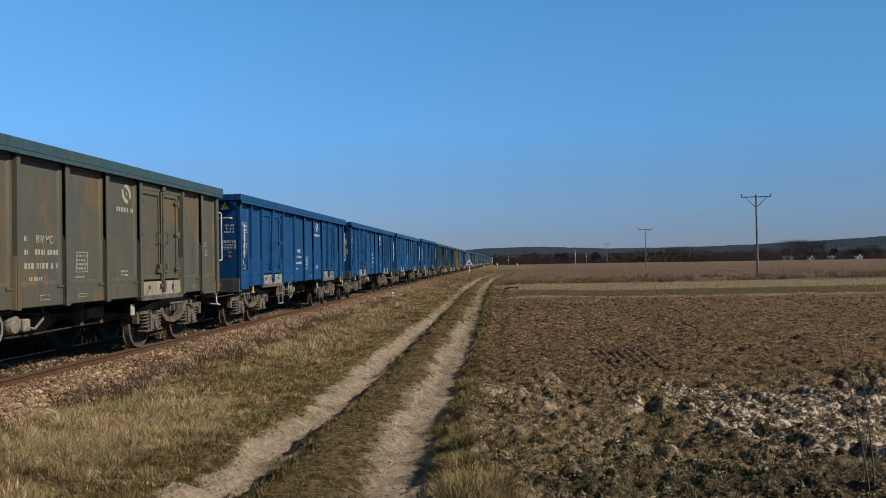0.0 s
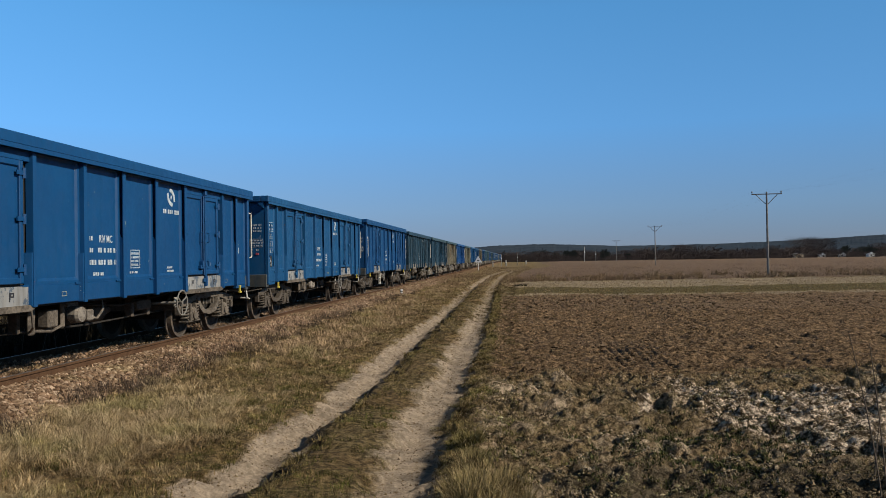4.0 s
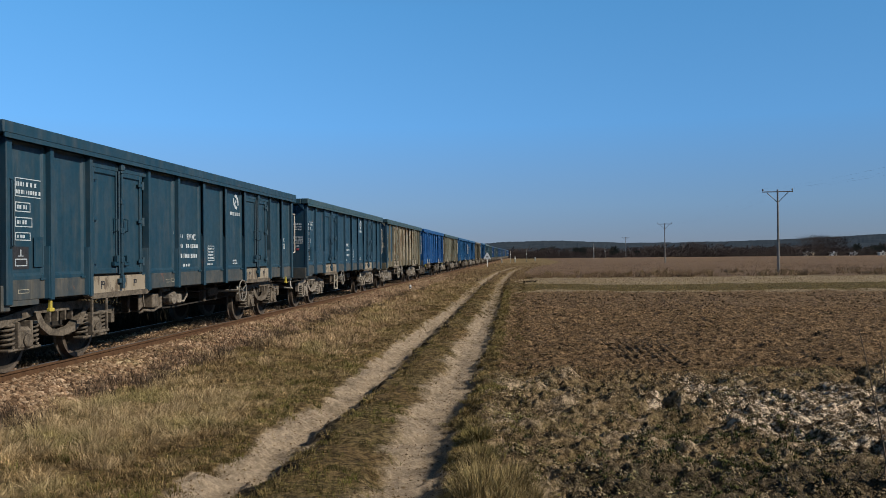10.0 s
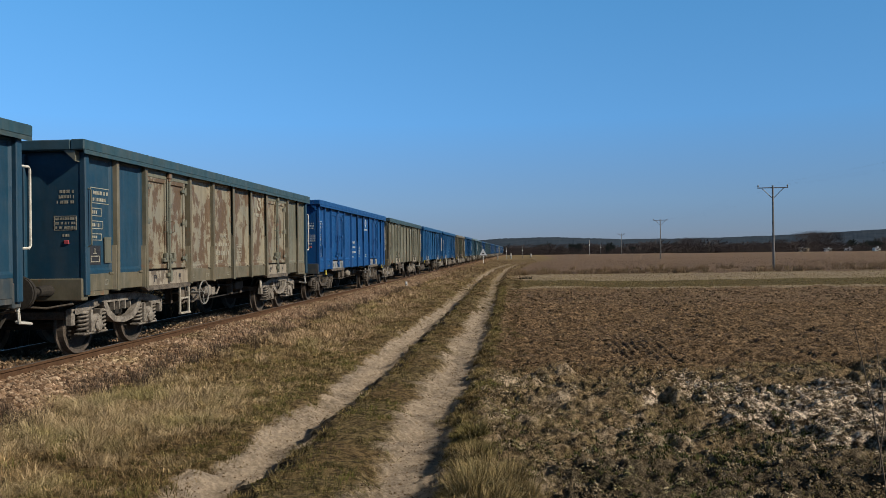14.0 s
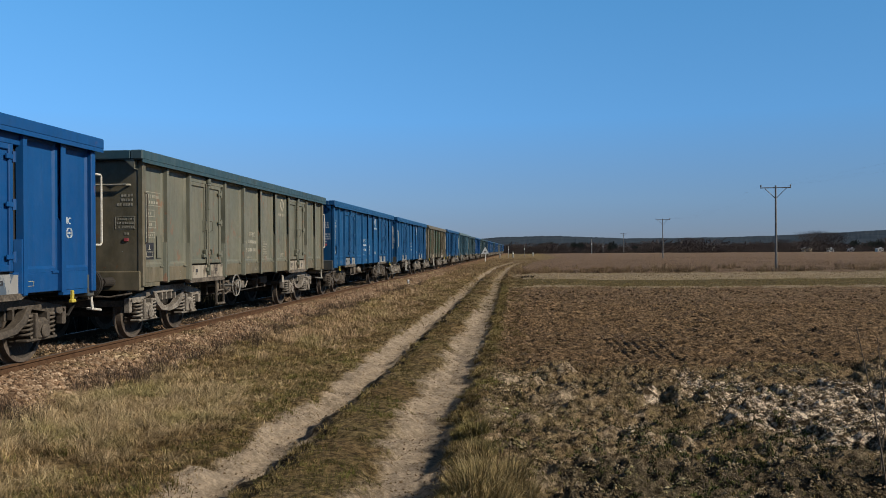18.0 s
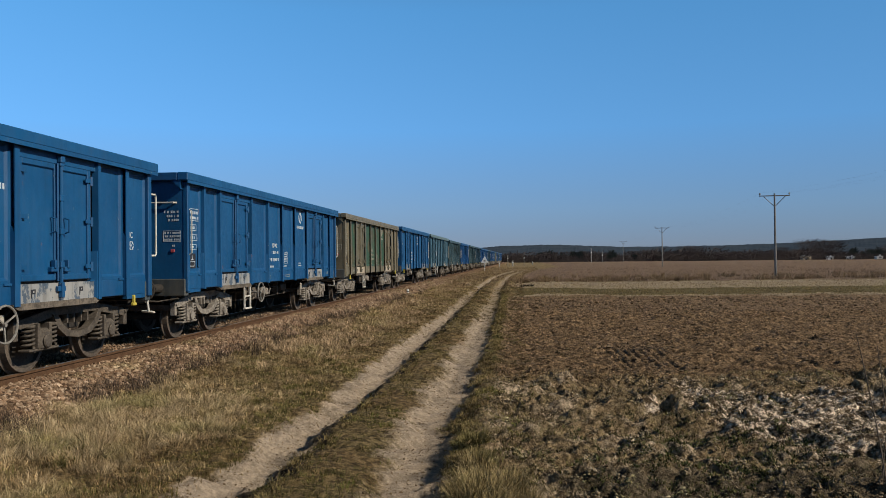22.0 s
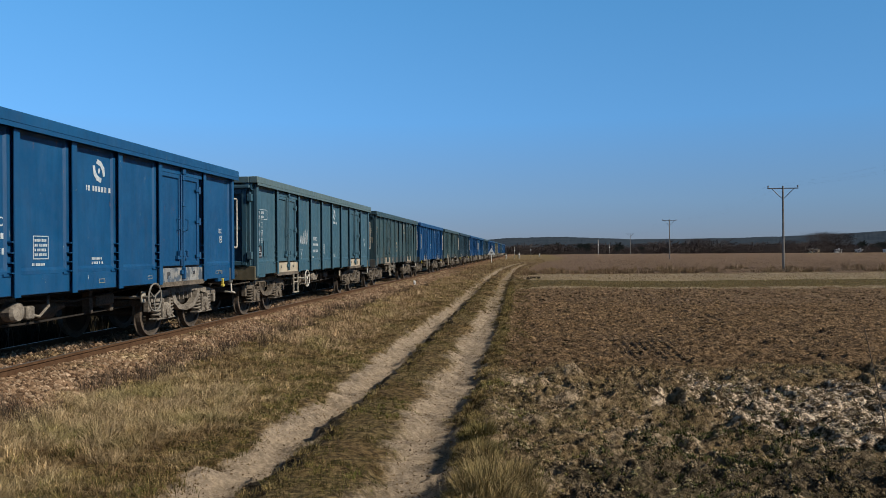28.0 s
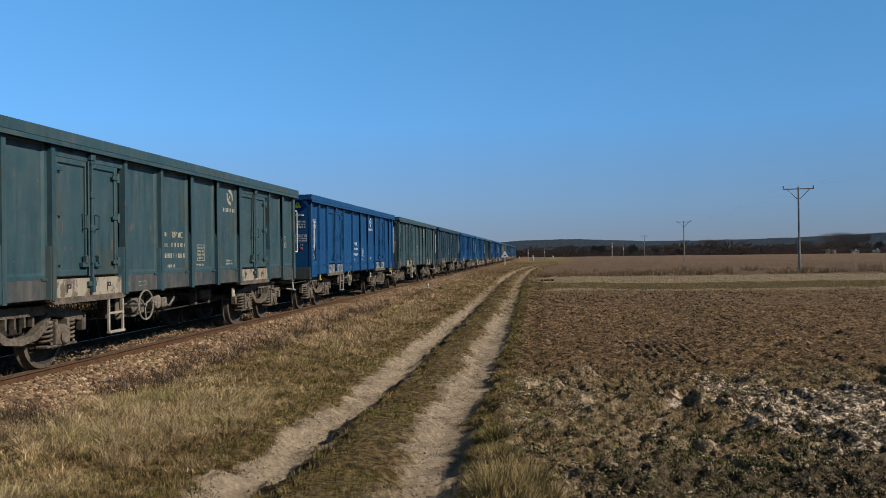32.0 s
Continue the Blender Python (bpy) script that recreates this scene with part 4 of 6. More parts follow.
def height(x, y):
    z = zones(x, y)
    u = z["u"]
    near = 1 - smoothstep(y, 60, 140)
    h = track_profile(x - TRACK_X) + 0.02 * fractal(x, y, 3.0, 3, 3)
    left = smoothstep(-x, 10.3, 14.0)
    h = h - 0.35 * left
    rag = fractal(x, y, 0.45, 13, 3) * 0.11 + fractal(x, y, 0.16, 14, 2) * 0.07
    h = h - near * 0.15 * smoothstep(u + rag, -1.15, -0.70) * (1 - smoothstep(u + rag * 1.3, -0.58, -0.30))
    h = h - near * 0.12 * smoothstep(z["v"] + rag, -0.45, -0.05) * (1 - smoothstep(z["v"] + rag * 1.3, 0.22, 0.50))
    h = h + near * 0.03 * np.exp(-((u - 0.0) / 0.3) ** 2) + near * 0.09 * np.exp(-((z["v"] - 0.66) / 0.18) ** 2) * (0.6 + fractal(x, y, 0.8, 17, 2) * 0.6)
    sod = 0.085 * np.tanh(2.4 * fractal(x + 0.1 * value_noise(x / 0.2, y / 0.2, 23), y, 0.42, 21, 3))
    clod = sod - np.abs(fractal(x, y, 0.17, 31, 2)) * 0.10 + 0.045 * value_noise(x / 0.09, y / 0.09, 35) + 0.035
    h = h + z["rough_field"] * (clod - 0.02) * (0.75 + 0.45 * smoothstep(fractal(x, y, 2.0, 25, 2), -0.5, 0.6))
    bank = y - 13.15 - 0.12 * x - 0.25 * fractal(x, y, 1.2, 27, 3)
    h = h + smoothstep(u, 1.4, 2.2) * np.exp(-(bank / 0.17) ** 2) * (0.07 + 0.07 * fractal(x, y, 0.3, 29, 3))
    furrow = np.sin(x / 0.42 * math.tau + fractal(x, y, 2.5, 41, 2) * 1.0)
    rows = np.exp(-((x - 2.45 - 0.06 * (y - 17)) / 0.8) ** 4 - ((y - 16.9) / 2.3) ** 4) * np.clip(0.8 + 0.4 * fractal(x, y, 0.8, 49, 2), 0, 1)
    crumb = np.abs(fractal(x * 0.6, y * 1.3, 0.34, 51, 3)) * 0.085 - np.abs(fractal(x * 0.8, y, 0.16, 55, 2)) * 0.065 - 0.03
    h = h + z["soil"] * (furrow * 0.012 * smoothstep(fractal(x, y, 5, 47, 2), -0.5, 0.5) + crumb * (1 - 0.6 * rows))
    h = h + z["soil"] * 0.012 * np.sin(y / 0.5 * math.tau + fractal(x, y, 3.0, 43, 2) * 2.2) * smoothstep(fractal(x, y, 4.0, 45, 2), -0.6, 0.4)
    h = h + rows * (0.032 * np.sin((x + 0.03 * np.sin(y * 2.1)) / 0.17 * math.tau) - 0.012)
    h = h + (1 - z["soil"]) * (1 - z["rough_field"]) * (1 - z["ballast"]) * 0.03 * fractal(x, y, 0.3, 61, 3)
    h = h + z["bare"] * 0.007 * fractal(x, y, 0.11, 71, 2)
    hx = HOLE[0] + 0.11 * (y - HOLE[1])
    r = np.hypot((x - hx) / np.where(x < hx, 0.24, 0.12), (y - HOLE[1]) / 1.3)
    h = h - 0.10 * (1 - smoothstep(r, 0.15, 1.0)) + 0.02 * np.exp(-((r - 1.3) / 0.25) ** 2) * (x > hx)
    return h


def graded(*legs):
    """Coordinates from legs of (start, end, step)."""
    out = []
    for a, b, s in legs:
        out.extend(np.arange(a, b, s).tolist())
    return np.array(out + [legs[-1][1]])


def build_ground():
    xs = graded((-4000, -1000, 500), (-1000, -200, 100), (-200, -40, 20), (-40, -12, 2), (-12, -9.5, 0.5), (-9.5, -6.4, 0.25), (-6.4, -3.3, 0.075), (-3.3, -0.9, 0.05), (-0.9, 6.0, 0.036), (6.0, 7.5, 0.05), (7.5, 20, 0.16), (20, 60, 1.5), (60, 200, 14), (200, 1000, 100), (1000, 4000, 500))
    ys = graded((-2000, -200, 300), (-200, -20, 20), (-20, -5, 0.8), (-5, 4, 0.12), (4, 6, 0.045), (6, 14.5, 0.036), (14.5, 18, 0.06), (18, 30, 0.10), (30, 60, 0.35), (60, 140, 1.6), (140, 400, 20), (400, 1000, 100), (1000, 4500, 500))
    X, Y = np.meshgrid(xs, ys, indexing="ij")
    Z = height(X, Y)
    nx, ny = len(xs), len(ys)
    idx = np.arange(nx * ny).reshape(nx, ny)
    quads = np.stack([idx[:-1, :-1], idx[1:, :-1], idx[1:, 1:], idx[:-1, 1:]], -1).reshape(-1, 4)
    me = bpy.data.meshes.new("ground")
    me.vertices.add(nx * ny)
    me.vertices.foreach_set("co", np.stack([X, Y, Z], -1).astype(np.float32).ravel())
    me.loops.add(quads.size)
    me.loops.foreach_set("vertex_index", quads.ravel().astype(np.int32))
    me.polygons.add(len(quads))
    me.polygons.foreach_set("loop_start", np.arange(0, quads.size, 4, dtype=np.int32))
    me.update(calc_edges=True)
    me.polygons.foreach_set("use_smooth", np.ones(len(quads), dtype=bool))
    w = zones(X, Y)
    for name, keys in (("cover_a", ("bare", "ballast", "soil", "frost_and_lit_bank")), ("cover_b", ("green", "straw", "reed", "rough_field")), ("cover_c", ("dark_soil", "dark_strip", "dark_soil", "dark_soil"))):
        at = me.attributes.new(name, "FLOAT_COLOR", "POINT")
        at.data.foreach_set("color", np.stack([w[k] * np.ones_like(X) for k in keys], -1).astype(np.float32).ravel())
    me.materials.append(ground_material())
    return tagged(new("ground", me), "flat farmland with a rutted lane and ploughed field", "ground", kind="structure")


def ground_material():
    m, n, l, b = shader("farm_ground", 0.95, 0.0, 0.15)
    tc = n.new("ShaderNodeTexCoord")
    co = tc.outputs["Object"]

    def attr(name):
        a = n.new("ShaderNodeAttribute")
        a.attribute_name = name
        s = n.new("ShaderNodeSeparateColor")
        l.new(a.outputs["Color"], s.inputs[0])
        return s.outputs[0], s.outputs[1], s.outputs[2], a.outputs["Alpha"]
    bare, ballast, soil, frost_and_lit_bank = attr("cover_a")
    green, straw, reed, rough_field = attr("cover_b")
    dark_soil, dark_strip = attr("cover_c")[:2]
    big, mid, fine = noise_of(n, l, co, 0.35, 4), noise_of(n, l, co, 2.3, 5), noise_of(n, l, co, 26, 5, 0.7)
    grain = noise_of(n, l, co, 90, 3, 0.7)

    def blend(a, c, e, lo=0.35, hi=0.65):
        x = mix(n, l, step(n, l, mid, lo, hi), a, c)
        return mix(n, l, step(n, l, fine, 0.4, 0.72), x, e)
    col = blend((0.145, 0.105, 0.05), (0.095, 0.075, 0.03), (0.22, 0.165, 0.085))
    col = mix(n, l, mul(n, l, step(n, l, big, 0.45, 0.62), 0.5), col, (0.15, 0.092, 0.042))

    def over(col, weight, other, breakup=0.5, lo=0.35, hi=0.65):
        w = n.new("ShaderNodeMath")
        w.operation = "ADD"
        l.new(weight, w.inputs[0])
        l.new(mul(n, l, node_sub(fine, 0.5), breakup), w.inputs[1])
        return mix(n, l, step(n, l, w.outputs[0], lo, hi), col, other)

    def node_sub(v, k):
        x = node(n, "ShaderNodeMath", op="SUBTRACT")
        l.new(v, x.inputs[0])
        x.inputs[1].default_value = k
        return x.outputs[0]
    col = over(col, rough_field, mix(n, l, mul(n, l, step(n, l, noise_of(n, l, co, 1.3, 5, 0.7), 0.50, 0.62), 0.85), blend((0.19, 0.135, 0.078), (0.125, 0.098, 0.047), (0.30, 0.225, 0.145)), (0.40, 0.32, 0.235)))
    col = over(col, dark_soil, blend((0.095, 0.073, 0.048), (0.06, 0.048, 0.028), (0.19, 0.152, 0.105)), 1.0)
    col = over(col, soil, blend((0.162, 0.108, 0.063), (0.10, 0.067, 0.038), (0.245, 0.173, 0.11)))
    col = over(col, frost_and_lit_bank, mix(n, l, step(n, l, noise_of(n, l, co, 11, 5, 0.75), 0.46, 0.56), (0.15, 0.11, 0.07), blend((0.52, 0.43, 0.35), (0.42, 0.345, 0.27), (0.62, 0.53, 0.445))), 1.2)
    col = over(col, bare, blend((0.25, 0.200, 0.150), (0.19, 0.150, 0.110), (0.30, 0.245, 0.188)), 1.0, 0.2, 0.85)
    # near-black brown for the two dark strips
    col = over(col, dark_strip, blend((0.030, 0.023, 0.015), (0.020, 0.016, 0.010), (0.055, 0.043, 0.026)), 0.6, 0.3, 0.7)
    col = over(col, ballast, blend((0.14, 0.09, 0.052), (0.09, 0.055, 0.032), (0.21, 0.14, 0.085)), 0.3)
    col = over(col, straw, blend((0.235, 0.185, 0.12), (0.17, 0.132, 0.085), (0.30, 0.245, 0.168)), 0.9)
    col = over(col, green, blend((0.088, 0.068, 0.023), (0.11, 0.078, 0.033), (0.085, 0.075, 0.024)), 0.9)
    col = over(col, reed, blend((0.135, 0.09, 0.058), (0.10, 0.066, 0.043), (0.175, 0.12, 0.08)), 0.5)
    tone = mix(n, l, step(n, l, noise_of(n, l, co, 11, 5, 0.75), 0.36, 0.66), (0.34, 0.32, 0.29), (1.95, 1.92, 1.86))
    streak = mix(n, l, step(n, l, noise_of(n, l, co, 3.4, 6, 0.8, (0.55, 1.7, 1)), 0.40, 0.62), (0.62, 0.60, 0.56), (1.32, 1.30, 1.26))
    col = mix(n, l, mul(n, l, soil, 0.85), col, mix(n, l, 1.0, col, streak, "MULTIPLY"))
    calm = node(n, "ShaderNodeMapRange", **{"From Min": 0.2, "From Max": 0.8, "To Min": 1.0, "To Max": 0.35})
    l.new(bare, calm.inputs["Value"])
    col = mix(n, l, calm.outputs["Result"], col, tone, "MULTIPLY")
    col = mix(n, l, mul(n, l, step(n, l, grain, 0.35, 0.7), 0.35), col, mix(n, l, 1.0, col, (1.6, 1.55, 1.5), "MULTIPLY"))
    l.new(col, b.inputs["Base Color"])
    hgt = mix(n, l, 0.35, mix(n, l, 0.5, noise_of(n, l, co, 9, 5, 0.7), fine), grain)
    flat = node(n, "ShaderNodeMapRange", **{"From Min": 0.2, "From Max": 0.8, "To Min": 1.0, "To Max": 0.22})
    l.new(bare, flat.inputs["Value"])
    bump(n, l, b, mul(n, l, hgt, flat.outputs["Result"]), 1.0, 0.17)
    return m


build_ground()


# ---- loose cover: grass, clods, stones ----
def scatter(n, x0, x1, y0, y1, rng, power=1.0):
    """Points that thin out with the distance."""
    return rng.uniform(x0, x1, n), y0 + (y1 - y0) * rng.random(n) ** power


def blades(name, x, y, tall, width, rng, material, label, bend=0.5, category="grass", z_off=-0.01, heading=None):
    """Thin bent blades, two segments each, in one mesh."""
    n = len(x)
    z = height(x, y) + z_off
    a = rng.uniform(0, math.tau, n) if heading is None else heading + rng.normal(0, 0.5, n)
    lean = rng.uniform(0.1, bend, n) * tall
    dx, dy = np.cos(a) * lean, np.sin(a) * lean
    b = rng.uniform(0, math.tau, n)
    wx, wy = np.cos(b) * width, np.sin(b) * width
    p0 = np.stack([x - wx, y - wy, z], -1)
    p1 = np.stack([x + wx, y + wy, z], -1)
    p2 = np.stack([x + dx * 0.35 + wx * 0.7, y + dy * 0.35 + wy * 0.7, z + tall * 0.6], -1)
    p3 = np.stack([x + dx * 0.35 - wx * 0.7, y + dy * 0.35 - wy * 0.7, z + tall * 0.6], -1)
    p4 = np.stack([x + dx, y + dy, z + tall * np.sqrt(np.maximum(0.2, 1 - (lean / tall) ** 2 * 0.6))], -1)
    v = np.stack([p0, p1, p2, p3, p4], 1).reshape(-1, 3)
    i = np.arange(n)[:, None] * 5
    me = bpy.data.meshes.new(name)
    quads = (i + np.array([[0, 1, 2, 3]])).astype(np.int32)
    tris = (i + np.array([[3, 2, 4]])).astype(np.int32)
    me.vertices.add(len(v))
    me.vertices.foreach_set("co", v.astype(np.float32).ravel())
    me.loops.add(n * 7)
    me.loops.foreach_set("vertex_index", np.concatenate([quads, tris], 1).ravel())
    me.polygons.add(n * 2)
    me.polygons.foreach_set("loop_start", (np.arange(n)[:, None] * 7 + np.array([[0, 4]])).astype(np.int32).ravel())
    me.update(calc_edges=True)
    me.materials.append(material)
    return tagged(new(name, me), label, category, kind="stuff")


ICO = [(0, 0, 1), (0.894, 0, 0.447), (0.276, 0.851, 0.447), (-0.724, 0.526, 0.447), (-0.724, -0.526, 0.447), (0.276, -0.851, 0.447), (0.724, 0.526, -0.447), (-0.276, 0.851, -0.447), (-0.894, 0, -0.447), (-0.276, -0.851, -0.447), (0.724, -0.526, -0.447), (0, 0, -1)]
ICO_F = [(0, 1, 2), (0, 2, 3), (0, 3, 4), (0, 4, 5), (0, 5, 1), (1, 6, 2), (2, 7, 3), (3, 8, 4), (4, 9, 5), (5, 10, 1), (6, 7, 2), (7, 8, 3), (8, 9, 4), (9, 10, 5), (10, 6, 1), (11, 7, 6), (11, 8, 7), (11, 9, 8), (11, 10, 9), (11, 6, 10)]

OCTA = ([(1, 0, 0), (0, 1, 0), (-1, 0, 0), (0, -1, 0), (0, 0, 1), (0, 0, -1)], [(0, 1, 4), (1, 2, 4), (2, 3, 4), (3, 0, 4), (1, 0, 5), (2, 1, 5), (3, 2, 5), (0, 3, 5)])


def lumps(name, x, y, size, rng, material, label, category, flat=0.7, jag=0.3, solid=(ICO, ICO_F), lift=0.0):
    """Irregular stones or clods in one mesh."""
    n, k = len(x), len(solid[0])
    base = np.array(solid[0])[None] * rng.uniform(1 - jag, 1 + jag, (n, k, 1)) * size[:, None, None] * np.stack([rng.uniform(0.8, 1.3, n), rng.uniform(0.7, 1.1, n), rng.uniform(0.75, 1.1, n) * flat], -1)[:, None]
    a = rng.uniform(0, math.tau, n)[:, None]
    px = base[..., 0] * np.cos(a) - base[..., 1] * np.sin(a) + x[:, None]
    py = base[..., 0] * np.sin(a) + base[..., 1] * np.cos(a) + y[:, None]
    pz = base[..., 2] + height(x, y)[:, None] + (size * 0.25 + lift)[:, None]
    v = np.stack([px, py, pz], -1).reshape(-1, 3)
    f = (np.arange(n)[:, None, None] * k + np.array(solid[1])[None]).reshape(-1, 3).astype(np.int32)
    me = bpy.data.meshes.new(name)
    me.vertices.add(len(v))
    me.vertices.foreach_set("co", v.astype(np.float32).ravel())
    me.loops.add(f.size)
    me.loops.foreach_set("vertex_index", f.ravel())
    me.polygons.add(len(f))
    me.polygons.foreach_set("loop_start", np.arange(0, f.size, 3, dtype=np.int32))
    me.polygons.foreach_set("use_smooth", np.zeros(len(f), dtype=bool))
    me.update(calc_edges=True)
    me.materials.append(material)
    return tagged(new(name, me), label, category, kind="stuff")


STRAW = island("dry_grass", [(0.26, 0.185, 0.094), (0.45, 0.335, 0.19), (0.145, 0.107, 0.048), (0.56, 0.435, 0.262), (0.20, 0.144, 0.066), (0.37, 0.263, 0.142)])
PALE_STRAW = island("bleached_grass", [(0.42, 0.325, 0.195), (0.62, 0.49, 0.315), (0.28, 0.21, 0.115), (0.52, 0.41, 0.25)], vary=0.45)
RUSSET = island("russet_grass", [(0.40, 0.285, 0.175), (0.58, 0.435, 0.285), (0.235, 0.162, 0.092), (0.48, 0.35, 0.22)], vary=0.5)
OLIVE = island("short_green_grass", [(0.08, 0.085, 0.02), (0.15, 0.13, 0.042), (0.11, 0.115, 0.03), (0.25, 0.195, 0.085), (0.09, 0.075, 0.026)])
TUSSOCK = island("lane_tussock_grass", [(0.24, 0.185, 0.085), (0.37, 0.285, 0.145), (0.13, 0.108, 0.042), (0.45, 0.355, 0.195), (0.19, 0.155, 0.065)], vary=0.5)
TURF = island("brown_turf", [(0.115, 0.088, 0.038), (0.21, 0.155, 0.075), (0.085, 0.072, 0.03), (0.28, 0.205, 0.11), (0.14, 0.10, 0.048)])
MIXED = island("mixed_grass", [(0.12, 0.10, 0.034), (0.34, 0.255, 0.13), (0.17, 0.138, 0.055), (0.26, 0.195, 0.09), (0.09, 0.08, 0.028)])
WEED = island("fresh_weeds", [(0.055, 0.07, 0.022), (0.10, 0.108, 0.038), (0.065, 0.068, 0.025), (0.14, 0.135, 0.06)])
SOD = island("dead_sod", [(0.16, 0.118, 0.07), (0.30, 0.235, 0.155), (0.085, 0.067, 0.034), (0.46, 0.38, 0.28), (0.14, 0.105, 0.06), (0.37, 0.30, 0.21)])
STONE = island("ballast_stone", [(0.175, 0.112, 0.070), (0.27, 0.185, 0.122), (0.098, 0.058, 0.035), (0.41, 0.31, 0.225), (0.20, 0.125, 0.078), (0.062, 0.038, 0.024)], vary=0.35)
CLOD = island("earth_clod", [(0.125, 0.083, 0.048), (0.185, 0.128, 0.078), (0.09, 0.06, 0.035), (0.23, 0.168, 0.108), (0.14, 0.095, 0.055)], vary=0.4)
EARTH = island("ploughed_earth", [(0.125, 0.083, 0.049), (0.16, 0.108, 0.065), (0.095, 0.064, 0.038), (0.20, 0.142, 0.09)], vary=0.3)
FROSTED = island("frosted_sod", [(0.38, 0.315, 0.255), (0.25, 0.20, 0.155), (0.48, 0.41, 0.345), (0.32, 0.26, 0.205)], vary=0.3)
REED = island("dead_reed", [(0.145, 0.098, 0.066), (0.19, 0.136, 0.094), (0.10, 0.068, 0.046), (0.26, 0.197, 0.14)], vary=0.75)
TALL_REED = island("bleached_reed", [(0.20, 0.14, 0.085), (0.31, 0.225, 0.14), (0.135, 0.09, 0.058), (0.25, 0.175, 0.105)], vary=0.45)
# near-black; behind the track this stands in for the train's shade
SCRUB = island("dark_and_shade_scrub", [(0.022, 0.018, 0.012), (0.035, 0.028, 0.018), (0.015, 0.014, 0.010), (0.045, 0.036, 0.022)])
BANK_TWIG = island("dark_dead_weed", [(0.060, 0.044, 0.034), (0.095, 0.070, 0.052), (0.040, 0.031, 0.025), (0.14, 0.105, 0.075)], vary=0.3)

rng = np.random.default_rng(7)


def tufts(cx, cy, per, radius, rng):
    """Points of many tufts, with the way that each blade leans."""
    k = per * len(cx)
    r, a = np.sqrt(rng.random(k)) * np.repeat(radius, per), rng.uniform(0, math.tau, k)
    return np.repeat(cx, per) + r * np.cos(a), np.repeat(cy, per) + r * np.sin(a), a


def build_cover():
    # shaggy dry grass of the railway verge
    cx, cy = scatter(3900, -6.25, -3.05, 5.3, 58, rng, 2.0)
    keep = fractal(cx, cy, 1.3, 81, 3) + rng.normal(0, 0.5, len(cx)) > -0.5
    cx, cy = cx[keep], cy[keep]
    size = rng.uniform(0.5, 1.4, len(cx)) * np.interp(cx, [-6.3, -4.4, -3.6, -3.0], [0.7, 1.0, 0.75, 0.45])
    x, y, a = tufts(cx, cy, 34, 0.085 * size * np.interp(cy, [5, 20, 58], [1, 1.3, 2.2]), rng)
    tall = rng.uniform(0.035, 0.125, len(x)) * np.repeat(size, 34)
    blades("verge_grass", x, y, tall, 0.0032 * np.interp(y, [5, 15, 58], [1, 1.6, 5]), rng, STRAW, "tall dry yellow-brown grass on the railway verge", 2.3, heading=a + 0.7 * np.sin(x * 1.7 + y))
    x, y = scatter(42000, -6.3, -2.9, 5.2, 55, rng, 2.0)
    keep = fractal(x, y, 0.5, 82, 3) + rng.normal(0, 0.3, len(x)) > -0.15
    x, y = x[keep], y[keep]
    blades("verge_litter", x, y, rng.uniform(0.03, 0.10, len(x)), 0.003 * np.interp(y, [5, 15, 55], [1, 1.6, 5]), rng, STRAW, "flattened dead grass on the railway verge", 2.8)
    cx, cy = rng.normal(-5.95, 0.22, 420), 6.5 + 40 * rng.random(420) ** 1.6
    keep = fractal(cx, cy, 1.6, 83, 3) > -0.25
    x, y, _ = tufts(cx[keep], cy[keep], 40, np.full(keep.sum(), 0.16), rng)
    blades("bank_weeds", x, y, rng.uniform(0.04, 0.24, len(x)), 0.0035, rng, BANK_TWIG, "dark dead weeds along the foot of the ballast", 1.0)
    # grass between and beside the ruts
    cx, cy = scatter(4600, -4.2, 0.1, 4.9, 58, rng, 2.1)
    w = zones(cx, cy)
    keep = (w["bare"] < rng.choice([0.3, 0.3, 0.75], len(cx))) & (w["dark_strip"] < 0.5) & (fractal(cx, cy, 0.9, 86, 3) + rng.normal(0, 0.5, len(cx)) > -0.5)
    cx, cy = cx[keep], cy[keep]
    x, y, a = tufts(cx, cy, 26, rng.uniform(0.04, 0.11, len(cx)) * np.interp(cy, [5, 20, 58], [1, 1.3, 2.2]), rng)
    tall, wide = rng.uniform(0.02, 0.075, len(x)), 0.003 * np.interp(y, [5, 15, 58], [1, 1.6, 5])
    for name, some, tone, label in (("lane_grass", y < 12, OLIVE, "short olive grass between the wheel ruts"), ("far_lane_grass", y >= 12, TURF, "short brownish turf along the lane")):
        blades(name, x[some], y[some], tall[some], wide[some], rng, tone, label, 1.8, heading=a[some])
    # ragged turf hanging over the edges of the ruts
    ey = 4.8 + 45 * rng.random(1500) ** 1.9
    eu = np.where(rng.random(1500) < 0.15, -0.24, right_rut(ey) + 0.5) + rng.normal(0, 0.05, 1500) - fractal(lane_x(ey), ey, 0.45, 13, 3) * 0.11
    x, y, a = tufts(lane_x(ey) + eu, ey, 24, rng.uniform(0.03, 0.09, 1500) * np.interp(ey, [5, 20, 50], [1, 1.3, 2]), rng)
    blades("rut_edge_grass", x, y, rng.uniform(0.025, 0.10, len(x)), 0.0034 * np.interp(y, [5, 15, 50], [1, 1.6, 4]), rng, MIXED, "ragged turf along the edges of the wheel ruts", 1.9, heading=a)
